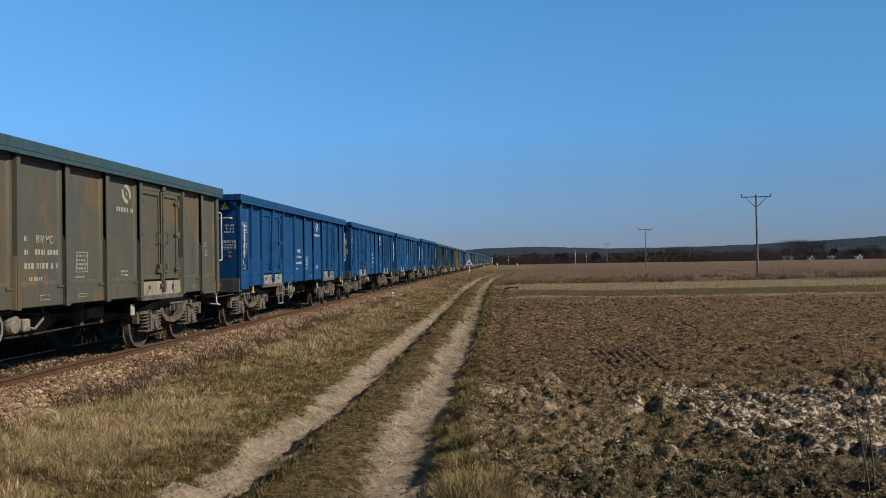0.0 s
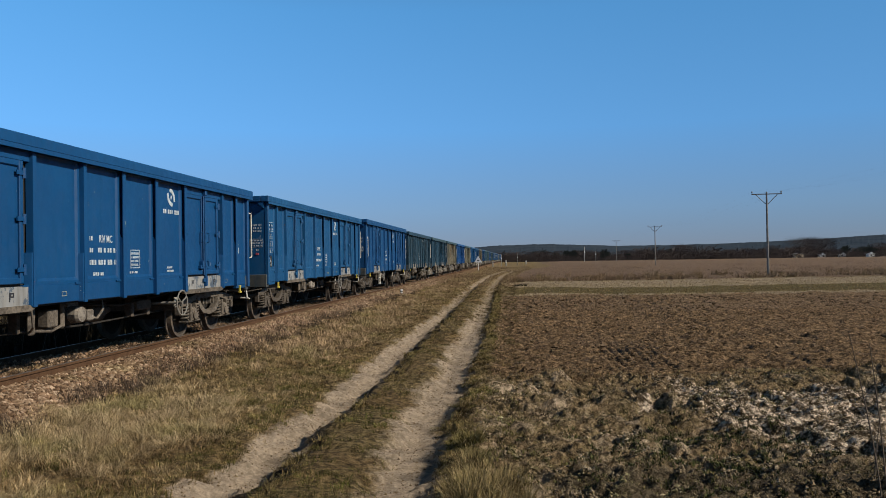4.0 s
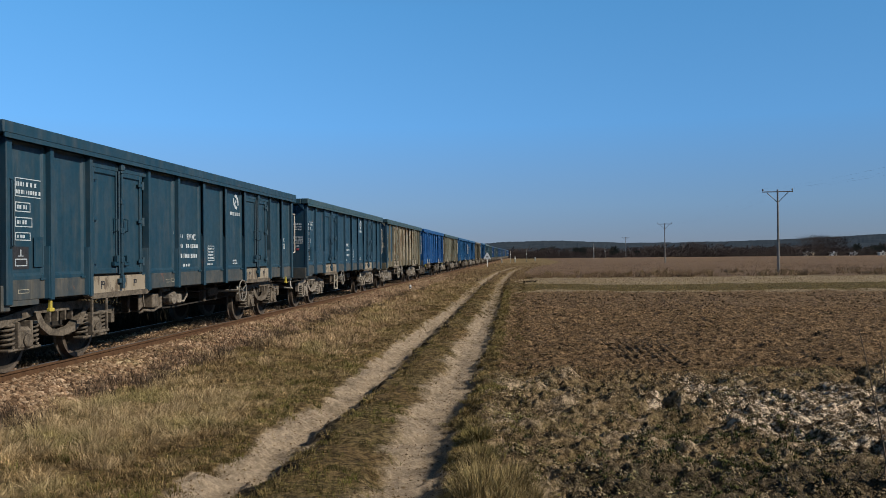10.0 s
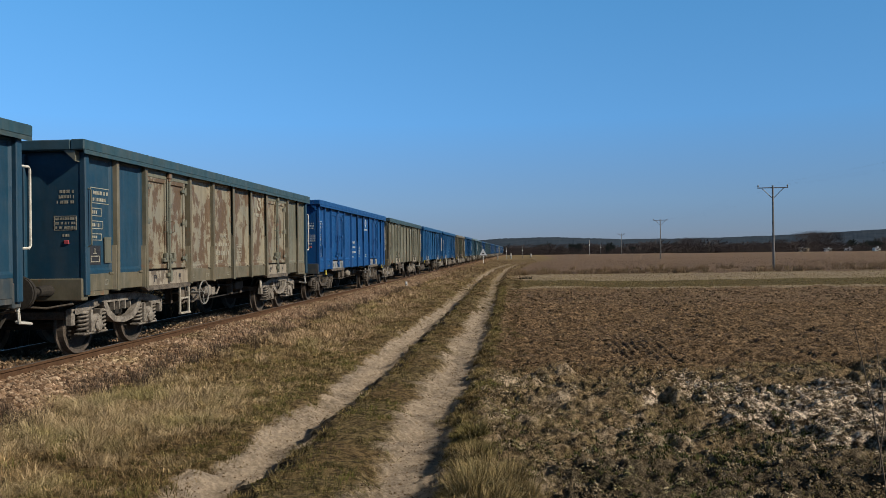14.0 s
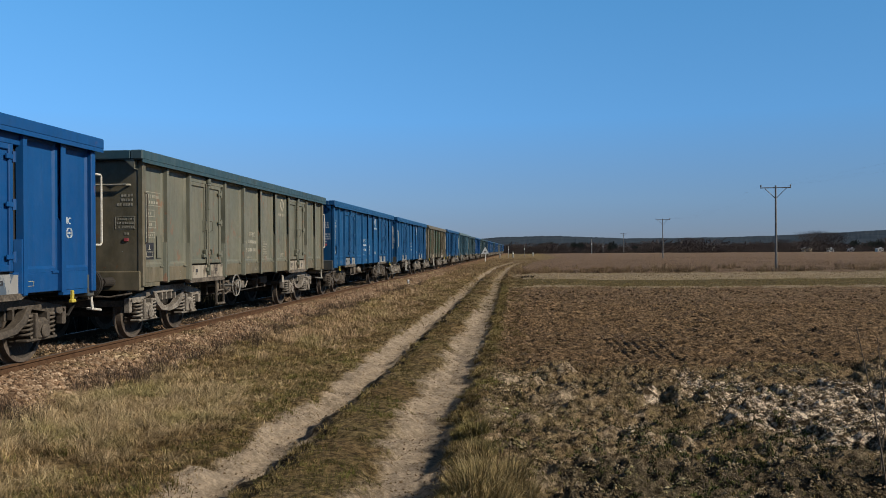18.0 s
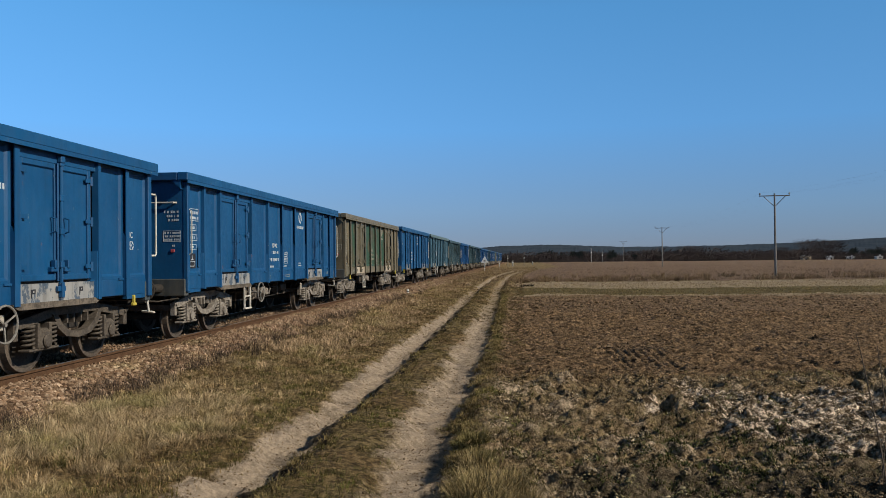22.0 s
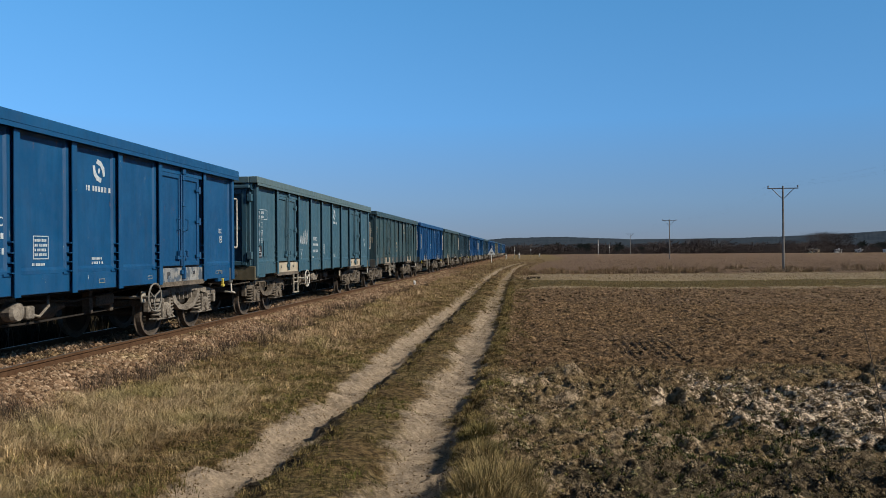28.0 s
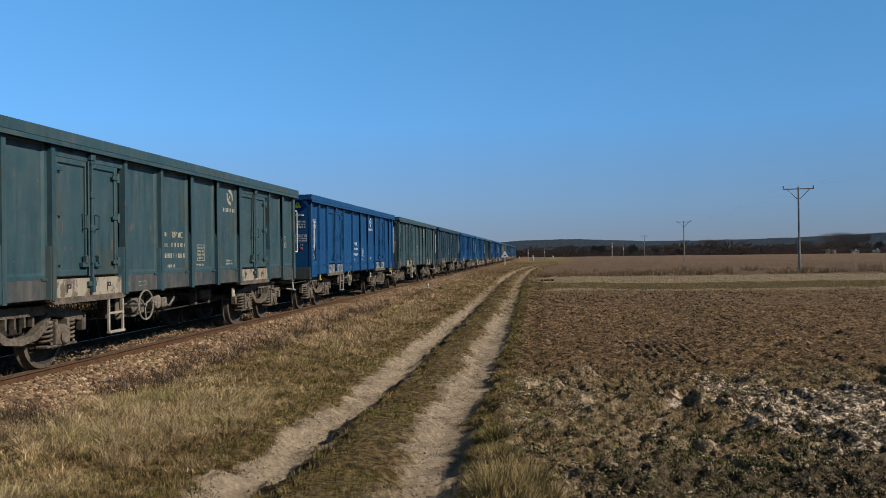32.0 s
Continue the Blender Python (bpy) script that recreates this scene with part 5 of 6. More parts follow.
    # long bleached grass in tufts, thick near the foot of the bank
    for name, count, y0, y1, per, wide in (("straw_tufts", 800, 5.2, 17.0, 110, 0.0024), ("straw_drifts", 1500, 14.0, 66.0, 44, 0.007)):
        tx, ty = scatter(count, -6.0, -3.25, y0, y1, rng, 1.5)
        keep = fractal(tx, ty, 1.7, 84, 3) + rng.normal(0, 0.3, len(tx)) + np.interp(tx, [-6.0, -5.2, -4.2, -3.3], [-0.15, 0.2, 0.1, -0.6]) > 0.3
        tx, ty = tx[keep], ty[keep]
        size = rng.uniform(0.55, 1.25, len(tx)) * np.interp(tx, [-6.0, -4.4, -3.3], [0.8, 1.0, 0.55])
        x, y, a = tufts(tx, ty, per, 0.13 * size, rng)
        way = np.repeat(rng.uniform(0, math.tau, len(tx)), per)
        blades(name, x, y, rng.uniform(0.06, 0.27, len(x)) * np.repeat(size, per), wide, rng, PALE_STRAW if y1 < 20 else RUSSET, "long bleached grass standing in tufts on the verge", 2.6, heading=np.where(rng.random(len(x)) < 0.55, a, way))
    # fresh grass showing through
    tx, ty = scatter(320, -6.0, -3.0, 5.3, 16, rng, 1.3)
    keep = fractal(tx, ty, 1.2, 88, 3) > 0.1
    tx, ty = tx[keep], ty[keep]
    x, y, a = tufts(tx, ty, 70, rng.uniform(0.08, 0.2, len(tx)), rng)
    blades("fresh_verge_grass", x, y, rng.uniform(0.03, 0.11, len(x)), 0.0035, rng, OLIVE, "patches of olive-green grass on the verge", 1.4, heading=a)
    # tussock that leans over the edge of the lane
    spots = np.array([(-0.30, 6.75), (-0.16, 6.95), (-0.40, 6.5), (-0.2, 6.45), (-0.05, 6.7), (-0.45, 7.6), (-0.5, 8.4)])
    core = np.array([0.2, 0.17, 0.18, 0.16, 0.16, 0.15, 0.13])
    x, y, a = tufts(spots[:, 0], spots[:, 1], 850, core, rng)
    blades("lane_tussock", x, y, rng.uniform(0.06, 0.30, len(x)) * np.repeat(core, 850) / 0.19, 0.0032, rng, TUSSOCK, "olive and straw tussock at the edge of the lane", 1.3, heading=a)
    # dead sods and weeds in the rough strip of the field
    cx, cy = scatter(2600, -0.75, 9.5, 5.0, 14, rng, 1.4)
    keep = fractal(cx, cy, 1.1, 91, 3) + rng.normal(0, 0.4, len(cx)) > -0.1
    cx, cy = cx[keep], cy[keep]
    x, y, a = tufts(cx, cy, 22, rng.uniform(0.03, 0.11, len(cx)), rng)
    blades("field_weeds", x, y, rng.uniform(0.015, 0.055, len(x)), 0.0042, rng, OLIVE, "low green weeds among the clods", 1.5, heading=a)
    cx, cy = rng.normal(1.9, 0.7, 260), rng.normal(8.3, 0.9, 260)
    x, y, a = tufts(cx, cy, 30, rng.uniform(0.03, 0.09, 260), rng)
    blades("green_weeds", x, y, rng.uniform(0.02, 0.06, len(x)), 0.007, rng, WEED, "patch of fresh green weeds among the sods", 1.4, heading=a)
    x, y = scatter(48000, -0.8, 8.0, 5.0, 14.0, rng, 1.4)
    blades("field_litter", x, y, rng.uniform(0.02, 0.07, len(x)), 0.0042, rng, SOD, "dead grass turned up with the sods", 2.8)
    # field margin of dry grass along the edge of the ploughing
    x = rng.uniform(-0.6, 9.5, 9000)
    y = 13.2 + 0.12 * x + rng.normal(0, 0.22, 9000)
    blades("margin_grass", x, y, rng.uniform(0.02, 0.08, 9000), 0.004, rng, STRAW, "dry grass along the edge of the ploughed field", 1.2)
    # clods
    n = 17000
    x, y = scatter(n, -0.7, 10.0, 5.0, 14, rng, 1.4)
    lumps("field_clods", x, y, 0.005 + 0.017 * rng.random(n) ** 3, rng, CLOD, "loose pale earth clods on the field margin", "soil", 0.7, jag=0.5, solid=OCTA)
    # sods: crumbs heaped round a root ball
    cx, cy = scatter(2100, -0.5, 9.5, 5.0, 13.5, rng, 1.3)
    keep = fractal(cx, cy, 0.9, 93, 3) + rng.normal(0, 0.35, len(cx)) > -0.05
    cx, cy = cx[keep], cy[keep]
    span = rng.uniform(0.03, 0.10, len(cx))
    x, y, _ = tufts(cx, cy, 16, span, rng)
    r = np.hypot(x - np.repeat(cx, 16), y - np.repeat(cy, 16)) / np.repeat(span, 16)
    lumps("turned_sods", x, y, rng.uniform(0.006, 0.022, len(x)), rng, SOD, "turned sods with dead roots on the rough strip", "soil", 0.8, jag=0.6, solid=OCTA, lift=np.repeat(span, 16) * 0.75 * (1 - r ** 2))
    x, y = rng.uniform(2.3, 9.5, 9000), rng.uniform(8.0, 12.8, 9000)
    keep = zones(x, y)["frost_and_lit_bank"] > rng.uniform(0.2, 0.8, len(x))
    x, y = x[keep], y[keep]
    lumps("frosted_sods", x, y, 0.006 + 0.022 * rng.random(len(x)) ** 2.0, rng, FROSTED, "pale frosted sods on the rough strip", "soil", 0.6, jag=0.6, solid=OCTA)
    n = 40000
    x, y = scatter(n, -0.6, 30.0, 13.3, 41, rng, 1.4)
    keep = fractal(x, y * 1.6, 0.8, 94, 3) + rng.normal(0, 0.45, n) > -0.1
    x, y = x[keep], y[keep]
    lumps("ploughed_clods", x, y, (0.010 + 0.055 * rng.random(len(x)) ** 3.2) * np.interp(y, [13, 42], [0.9, 1.5]), rng, EARTH, "brown clods of the ploughed field", "soil", 0.6, jag=0.55, solid=OCTA)
    n = 9000
    y = rng.uniform(40, 66, n)
    x = rng.uniform(0.0, 0.62, n) * y
    y = y + 0.16 * x
    blades("stubble", x, y, rng.uniform(0.03, 0.08, n), 0.02, rng, STRAW, "pale stubble and grass on the far strips", 0.8)
    # crumbs and small stones in the ruts
    x, y = scatter(26000, -3.6, -0.4, 4.8, 30, rng, 1.8)
    keep = zones(x, y)["bare"] > rng.uniform(0.25, 0.7, len(x))
    x, y = x[keep], y[keep]
    lumps("rut_crumbs", x, y, 0.003 + 0.012 * rng.random(len(x)) ** 3, rng, CLOD, "small dry crumbs and stones in the wheel ruts", "soil", 0.8, jag=0.5, solid=OCTA)
    # ballast
    n = 28000
    x, y = scatter(n, TRACK_X + 0.80, TRACK_X + 2.02, 8.0, 70, rng, 2.0)
    size = rng.uniform(0.02, 0.046, n) * np.interp(y, [8, 25, 70], [1.0, 1.25, 2.3])
    for name, some, solid in (("ballast_stones", y < 15, (ICO, ICO_F)), ("far_ballast_stones", y >= 15, OCTA)):
        lumps(name, x[some], y[some], size[some], rng, STONE, "crushed pinkish-brown stone ballast beside the rails", "ballast", 0.85, jag=0.45, solid=solid)
    n = 8000
    x, y = scatter(n, TRACK_X - 1.9, TRACK_X + 0.66, 9.0, 45, rng, 1.8)
    lumps("ballast_bed_stones", x, y, rng.uniform(0.022, 0.042, n), rng, STONE, "crushed stone ballast between the rails", "ballast", 0.85, jag=0.35, solid=OCTA)
    # dry weeds rooted between the rails
    cx, cy = rng.uniform(-8.55, -7.35, 170), 8.5 + 26 * rng.random(170) ** 1.3
    x, y, a = tufts(cx, cy, 26, rng.uniform(0.04, 0.14, 170), rng)
    blades("track_weeds", x, y, rng.uniform(0.04, 0.2, len(x)), 0.003, rng, BANK_TWIG, "thin dry weeds between the rails", 1.2, heading=a)
    # reeds and far rough grass
    n = 28000
    y = 68 + 155 * rng.random(n) ** 1.7
    x = 1.5 + rng.random(n) * (y * 0.75)
    y = y + x * 0.16
    blades("reed_bed", x, y, rng.uniform(0.06, 0.25, n) * np.interp(y, [70, 100, 220], [1.1, 0.7, 0.4]) * np.clip(0.7 + 1.3 * fractal(x, y, 9, 95, 3), 0.25, 1.9), 0.012, rng, REED, "belt of tall dead reddish-brown reeds beyond the fields", 0.9)
    cx = -0.5 + 58 * rng.random(720)
    cy = 66.5 + 0.16 * cx + 16 * rng.random(720) ** 2.2
    keep = fractal(cx, cy, 3.5, 96, 3) + rng.normal(0, 0.35, len(cx)) > 0.05
    cx, cy = cx[keep], cy[keep]
    x, y, a = tufts(cx, cy, 46, rng.uniform(0.15, 0.5, len(cx)), rng)
    blades("reed_clumps", x, y, rng.uniform(0.18, 0.66, len(x)) * np.repeat(rng.uniform(0.4, 1.15, len(cx)), 46), 0.012, rng, TALL_REED, "pale ragged clumps of tall dead grass along the field's end", 0.6, heading=a)
    x, y, a = tufts(np.array([0.1, 0.4, 0.75]), np.array([56.5, 57.2, 56.9]), 110, np.array([0.25, 0.2, 0.12]), rng)
    blades("dark_bush", x, y, rng.uniform(0.03, 0.24, len(x)), 0.009, rng, SCRUB, "small dark bush at the end of the lane", 0.9, "bush", heading=a)
    n = 16000
    x, y = rng.uniform(-6.4, 3.0, n), 55 + 120 * rng.random(n) ** 1.3
    w = zones(x, y)
    keep = (w["bare"] < 0.3) & (w["u"] < 2.4)
    x, y = x[keep], y[keep]
    blades("far_verge_grass", x, y, rng.uniform(0.06, 0.3, len(x)) * np.clip(0.8 + 0.9 * fractal(x, y, 4, 97, 2), 0.15, 1.8), 0.016, rng, TALL_REED, "dry grass along the far end of the lane", 0.5)
    # added scrub behind the track, near-black to put shade under the wagons
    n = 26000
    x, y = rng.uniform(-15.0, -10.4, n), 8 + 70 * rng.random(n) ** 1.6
    blades("trackside_scrub", x, y, rng.uniform(0.3, 1.15, n) * np.interp(x, [-15, -13, -10.4], [1.5, 1.3, 0.6]) * np.clip(0.9 + 0.4 * fractal(x, y, 2.0, 99, 2), 0.5, 1.4), 0.016, rng, SCRUB, "added near-black scrub in place of shade beyond the track", 0.5)


build_cover()


def stalk(points, r):
    bm = tube(bmesh.new(), points, r, 5)
    return bm


def build_stalk(x, y, tall, lean, seed):
    """One dry weed with side twigs."""
    rg = random.Random(seed)
    root_z = float(height(np.array([x]), np.array([y]))[0]) - 0.02
    thing = new("dry_stalk")
    thing.location = (x, y, root_z)
    pts = [(lean[0] * k ** 1.3, lean[1] * k, tall * k) for k in np.linspace(0, 1, 9)]
    part("stem", stalk(pts, [0.0075 * (1 - 0.55 * k / 8) for k in range(9)]), STALK, thing)
    for k in range(7):
        f = rg.uniform(0.35, 0.92)
        a = rg.uniform(0, math.tau)
        p = Vector((lean[0] * f ** 1.3, lean[1] * f, tall * f))
        q = p + Vector((0.08 * math.cos(a), 0.05 * math.sin(a), 0.11))
        part("twig", stalk([p, (p + q) / 2 + Vector((0, 0, 0.01)), q], [0.002, 0.0016, 0.001]), STALK, thing)
    return tagged(thing, "thin dry leafless weed stalk", "weed", "dry weed stalks")


STALK = plain("dry_stalk", (0.075, 0.055, 0.04), (0.12, 0.09, 0.065), 20, 0.85)


# ---- track ----
def build_track():
    track = new("railway_track")
    track.location = (TRACK_X, 0, RAIL_Z)
    prof = [(-0.036, 0), (0.036, 0), (0.036, -0.035), (0.010, -0.05), (0.010, -0.125), (0.07, -0.145), (0.07, -0.16), (-0.07, -0.16), (-0.07, -0.145), (-0.010, -0.125), (-0.010, -0.05), (-0.036, -0.035)]
    for s in (-1, 1):
        bm = bmesh.new()
        prism(bm, [(s * 0.753 + a, b) for a, b in prof], "y", -20, 460)
        rail = part("rail", bm, RUSTY, track, "rusty steel rail with a bright running head")
        bm = boxes((s * 0.753 - 0.027, s * 0.753 + 0.027, -20, 460, 0.0, 0.002))
        part("running_head", bm, HEAD, rail)
    bm = boxes((-1.3, 1.3, -0.13, 0.13, -0.33, -0.17), bevel=0.015)
    first = part("sleeper", bm, SLEEPER, track)
    first.location = (0, 6, 0)
    for k in range(1, 90):
        part("sleeper", first.data, None, track).location = (0, 6 + 0.6 * k, 0)
    bm = boxes((-0.1, 0.1, -0.07, 0.07, -0.17, -0.145))
    tube(bm, [(0.09, 0.0, -0.16), (0.09, 0.0, -0.10)], 0.014, 6), tube(bm, [(-0.09, 0.0, -0.16), (-0.09, 0.0, -0.10)], 0.014, 6)
    plate = part("tie_plate", bm, RUSTY, track)
    plate.location = (0.753, 6, 0)
    for k in range(1, 60):
        part("tie_plate", plate.data, None, track).location = (0.753, 6 + 0.6 * k, 0)
    return tagged(track, "single railway track with rusty rails on stone ballast", "railway track", kind="structure")


SLEEPER = plain("weathered_sleeper", (0.09, 0.07, 0.052), (0.17, 0.135, 0.105), 6, 0.9)
build_track()

# ---- fields' far side: poles, signs, hedges, houses, woods ----
CONCRETE = plain("pole_concrete", (0.13, 0.125, 0.12), (0.20, 0.19, 0.18), 1.2, 0.9)
ZINC = plain("weathered_crossarm", (0.10, 0.095, 0.09), (0.16, 0.15, 0.145), 6, 0.6, 0.4)
POST_GREY = plain("weathered_white_post", (0.34, 0.33, 0.31), (0.22, 0.21, 0.20), 5, 0.7)
SIGN_WHITE = plain("sign_white", (0.72, 0.74, 0.76), (0.6, 0.62, 0.64), 5, 0.5)


def build_pole(x, y, tall, turn):
    pole = new("power_pole")
    pole.location = (x, y, 0)
    pole.rotation_euler = (0, 0, turn)
    part("shaft", tube(bmesh.new(), [(0, 0, -0.3), (0, 0, tall * 0.5), (0, 0, tall)], [0.125, 0.10, 0.08], 10), CONCRETE, pole)
    part("crossarm", boxes((-1.42, 1.42, -0.05, 0.05, tall - 0.27, tall - 0.18), bevel=0.01), ZINC, pole)
    bm = bmesh.new()
    for s in (-1, 1):
        tube(bm, [(s * 1.0, 0, tall - 0.28), (s * 0.1, 0, tall - 1.2)], 0.035, 6)
    part("brace", bm, ZINC, pole)
    for s in (-1.36, 1.36):
        z0 = tall - 0.18
        bm = lathe(bmesh.new(), [(0.02, 0), (0.025, 0.05), (0.07, 0.07), (0.075, 0.13), (0.05, 0.16), (0.07, 0.2), (0.045, 0.25)], "z", (s, 0, z0), 10)
        part("insulator", bm, ZINC, pole)
    return tagged(pole, "tall grey concrete power pole with a braced crossarm", "power pole", "power poles")


POLES = [(20.5, -4.0, 7.9), (24.7, 80.0, 8.1), (29.2, 168.0, 8.25), (35.2, 250.0, 7.0), (41.3, 327.0, 8.6)]
for px, py, ph in POLES[1:3] + POLES[4:]:
    build_pole(px, py, ph, radians(-4))


def build_wires():
    for s in (-1.36, 0, 1.36):
        bm = bmesh.new()
        for (x0, y0, h0), (x1, y1, h1) in zip((POLES[0], POLES[1], POLES[2]), (POLES[1], POLES[2], POLES[4])):
            pts = []
            for k in np.linspace(0, 1, 15):
                pts.append((x0 + (x1 - x0) * k + s, y0 + (y1 - y0) * k, (h0 + (h1 - h0) * k) + (0.05 if s else 0.0) - 4 * 1.1 * k * (1 - k)))
            tube(bm, pts, 0.0016, 4)
        tagged(part("power_line", bm, ZINC), "thin sagging overhead power wire", "cable", "power wires")


build_wires()


def build_whistle_sign():
    sign = new("railway_sign")
    sign.location = (-5.9, 129, 0.15)
    part("post", tube(bmesh.new(), [(0, 0, -0.3), (0, 0, 1.4)], 0.05, 8), SIGN_WHITE, sign)
    bm = prism(bmesh.new(), [(-0.62, 1.25), (0.62, 1.25), (0, 2.35)], "y", -0.09, -0.06)
    plate = part("plate", bm, SIGN_WHITE, sign)
    part("marking", boxes((-0.18, 0.18, -0.095, -0.09, 1.45, 1.62)), BLACK, plate)
    return tagged(sign, "white triangular railway sign on a post beside the track", "sign")


build_whistle_sign()


def build_post(x, y, tall, r, mat, label="slim post beside the lane near the crossing", group="posts near the crossing"):
    post = new("marker_post")
    post.location = (x, y, 0)
    part("shaft", tube(bmesh.new(), [(0, 0, -0.2), (0, 0, tall * 0.97), (0, 0, tall)], [r, r, r * 0.6], 8), mat, post)
    part("band", lathe(bmesh.new(), [(r + 0.004, tall * 0.62), (r + 0.008, tall * 0.63), (r + 0.008, tall * 0.72), (r + 0.004, tall * 0.73)], "z", (0, 0, 0), 8), BLACK if mat is SIGN_WHITE else SIGN_WHITE, post)
    return tagged(post, label, "post", group)


for px, py, ph, pr, pm in ((-3.4, 205, 3.0, 0.08, POST_GREY), (-2.2, 206, 1.5, 0.2, POST_GREY), (-5.2, 190, 1.3, 0.14, POST_GREY), (0.8, 215, 3.2, 0.07, CONCRETE), (29.6, 340, 6.3, 0.16, POST_GREY), (34.8, 345, 4.6, 0.12, CONCRETE), (3.6, 250, 1.2, 0.2, POST_GREY)):
    build_post(px, py, ph, pr, pm)


build_post(-6.2, 43, 0.42, 0.06, SIGN_WHITE, "short white marker post at the foot of the ballast", "")


def build_house(x, y, w, d, h, roof_h, wall, roof, turn=0.0):
    house = new("house")
    house.location = (x, y, 0)
    house.rotation_euler = (0, 0, turn)
    body = part("wall", boxes((-w / 2, w / 2, -d / 2, d / 2, -0.3, h)), wall, house)
    bm = prism(bmesh.new(), [(-w / 2 - 0.3, h), (w / 2 + 0.3, h), (w / 2 + 0.3, h + 0.12), (0, h + roof_h), (-w / 2 - 0.3, h + 0.12)], "y", -d / 2 - 0.3, d / 2 + 0.3)
    top = part("roof", bm, roof, house)
    part("chimney", boxes((w * 0.12, w * 0.12 + 0.6, -0.3, 0.3, h + roof_h * 0.5, h + roof_h + 0.6)), roof, top)
    for k in range(max(1, int(w / 2.6))):
        cx = -w / 2 + 1.2 + k * 2.6
        win = part("window", boxes((cx - 0.35, cx + 0.35, -d / 2 - 0.03, -d / 2 + 0.02, 0.5, h - 0.3)), BLACK, house)
        part("window_sill", boxes((cx - 0.4, cx + 0.4, -d / 2 - 0.1, -d / 2, 0.42, 0.5)), SIGN_WHITE, win)
    return tagged(house, "small pale plastered house among bare trees", "house", "houses beyond the fields")


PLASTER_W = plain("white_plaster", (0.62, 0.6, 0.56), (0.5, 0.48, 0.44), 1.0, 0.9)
PLASTER_T = plain("tan_plaster", (0.42, 0.34, 0.24), (0.34, 0.27, 0.19), 1.0, 0.9)
ROOF_G = plain("grey_roof", (0.16, 0.155, 0.15), (0.11, 0.105, 0.10), 2.0, 0.9)
ROOF_W = plain("pale_sheet_roof", (0.5, 0.5, 0.5), (0.4, 0.4, 0.4), 2.0, 0.6)
def at_bearing(deg, dist):
    return dist * math.sin(radians(deg)), dist * math.cos(radians(deg))


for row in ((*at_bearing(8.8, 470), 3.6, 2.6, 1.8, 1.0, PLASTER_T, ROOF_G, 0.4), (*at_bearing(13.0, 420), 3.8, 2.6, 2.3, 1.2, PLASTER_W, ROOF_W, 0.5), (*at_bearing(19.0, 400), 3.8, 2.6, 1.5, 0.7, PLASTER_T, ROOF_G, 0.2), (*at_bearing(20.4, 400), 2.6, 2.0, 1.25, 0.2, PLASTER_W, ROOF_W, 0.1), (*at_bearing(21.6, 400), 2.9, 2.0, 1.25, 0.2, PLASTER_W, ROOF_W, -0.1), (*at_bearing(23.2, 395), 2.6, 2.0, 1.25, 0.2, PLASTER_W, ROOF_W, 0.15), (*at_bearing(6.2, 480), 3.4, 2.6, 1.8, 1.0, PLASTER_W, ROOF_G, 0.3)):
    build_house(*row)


def build_thicket(name, x, y, tall, per, material, label, spread=0.45, category="bushes", thick=0.035, reach=(0.1, 0.3)):
    """Leafless trees and bushes far off: stems that fork into sprays of twigs, in one mesh."""
    rg = np.random.default_rng(len(name))
    n = len(x)
    k = per
    bx, by, bt = np.repeat(x, k), np.repeat(y, k), np.repeat(tall, k)
    r = np.sqrt(rg.random(n * k)) * bt * spread
    a = rg.uniform(0, math.tau, n * k)
    f = rg.random(n * k)
    z0 = bt * f * 0.62 * (rg.random(n * k) < 0.75)
    x0, y0 = bx + r * 0.8 * np.cos(a), by + r * 0.8 * np.sin(a)
    x1, y1 = bx + r * np.cos(a) * 1.05 + bt * rg.normal(0, 0.10, n * k), by + r * np.sin(a) * 1.05
    z1 = np.minimum(z0 + bt * rg.uniform(*reach, n * k), bt * (1.02 - 0.5 * (r / (bt * spread)) ** 2))
    w = bt * thick * rg.uniform(0.6, 1.6, n * k)
    v = np.stack([np.stack([x0 - w, y0, z0], -1), np.stack([x0 + w, y0, z0], -1), np.stack([x1 + w * 0.6, y1, z1], -1), np.stack([x1 - w * 0.2, y1, z1 + w], -1)], 1).reshape(-1, 3)
    q = np.arange(n * k * 4).reshape(-1, 4)
    me = mesh_np(name, v, q, material)
    return tagged(new(name, me), label, category, kind="stuff")


HEDGE = plain("leafless_hedge", (0.036, 0.030, 0.030), (0.072, 0.056, 0.050), 0.06, 0.95, spec=0.1)
PINE = island("far_conifer", [(0.020, 0.026, 0.025), (0.030, 0.036, 0.033), (0.016, 0.020, 0.021)], vary=0.3)


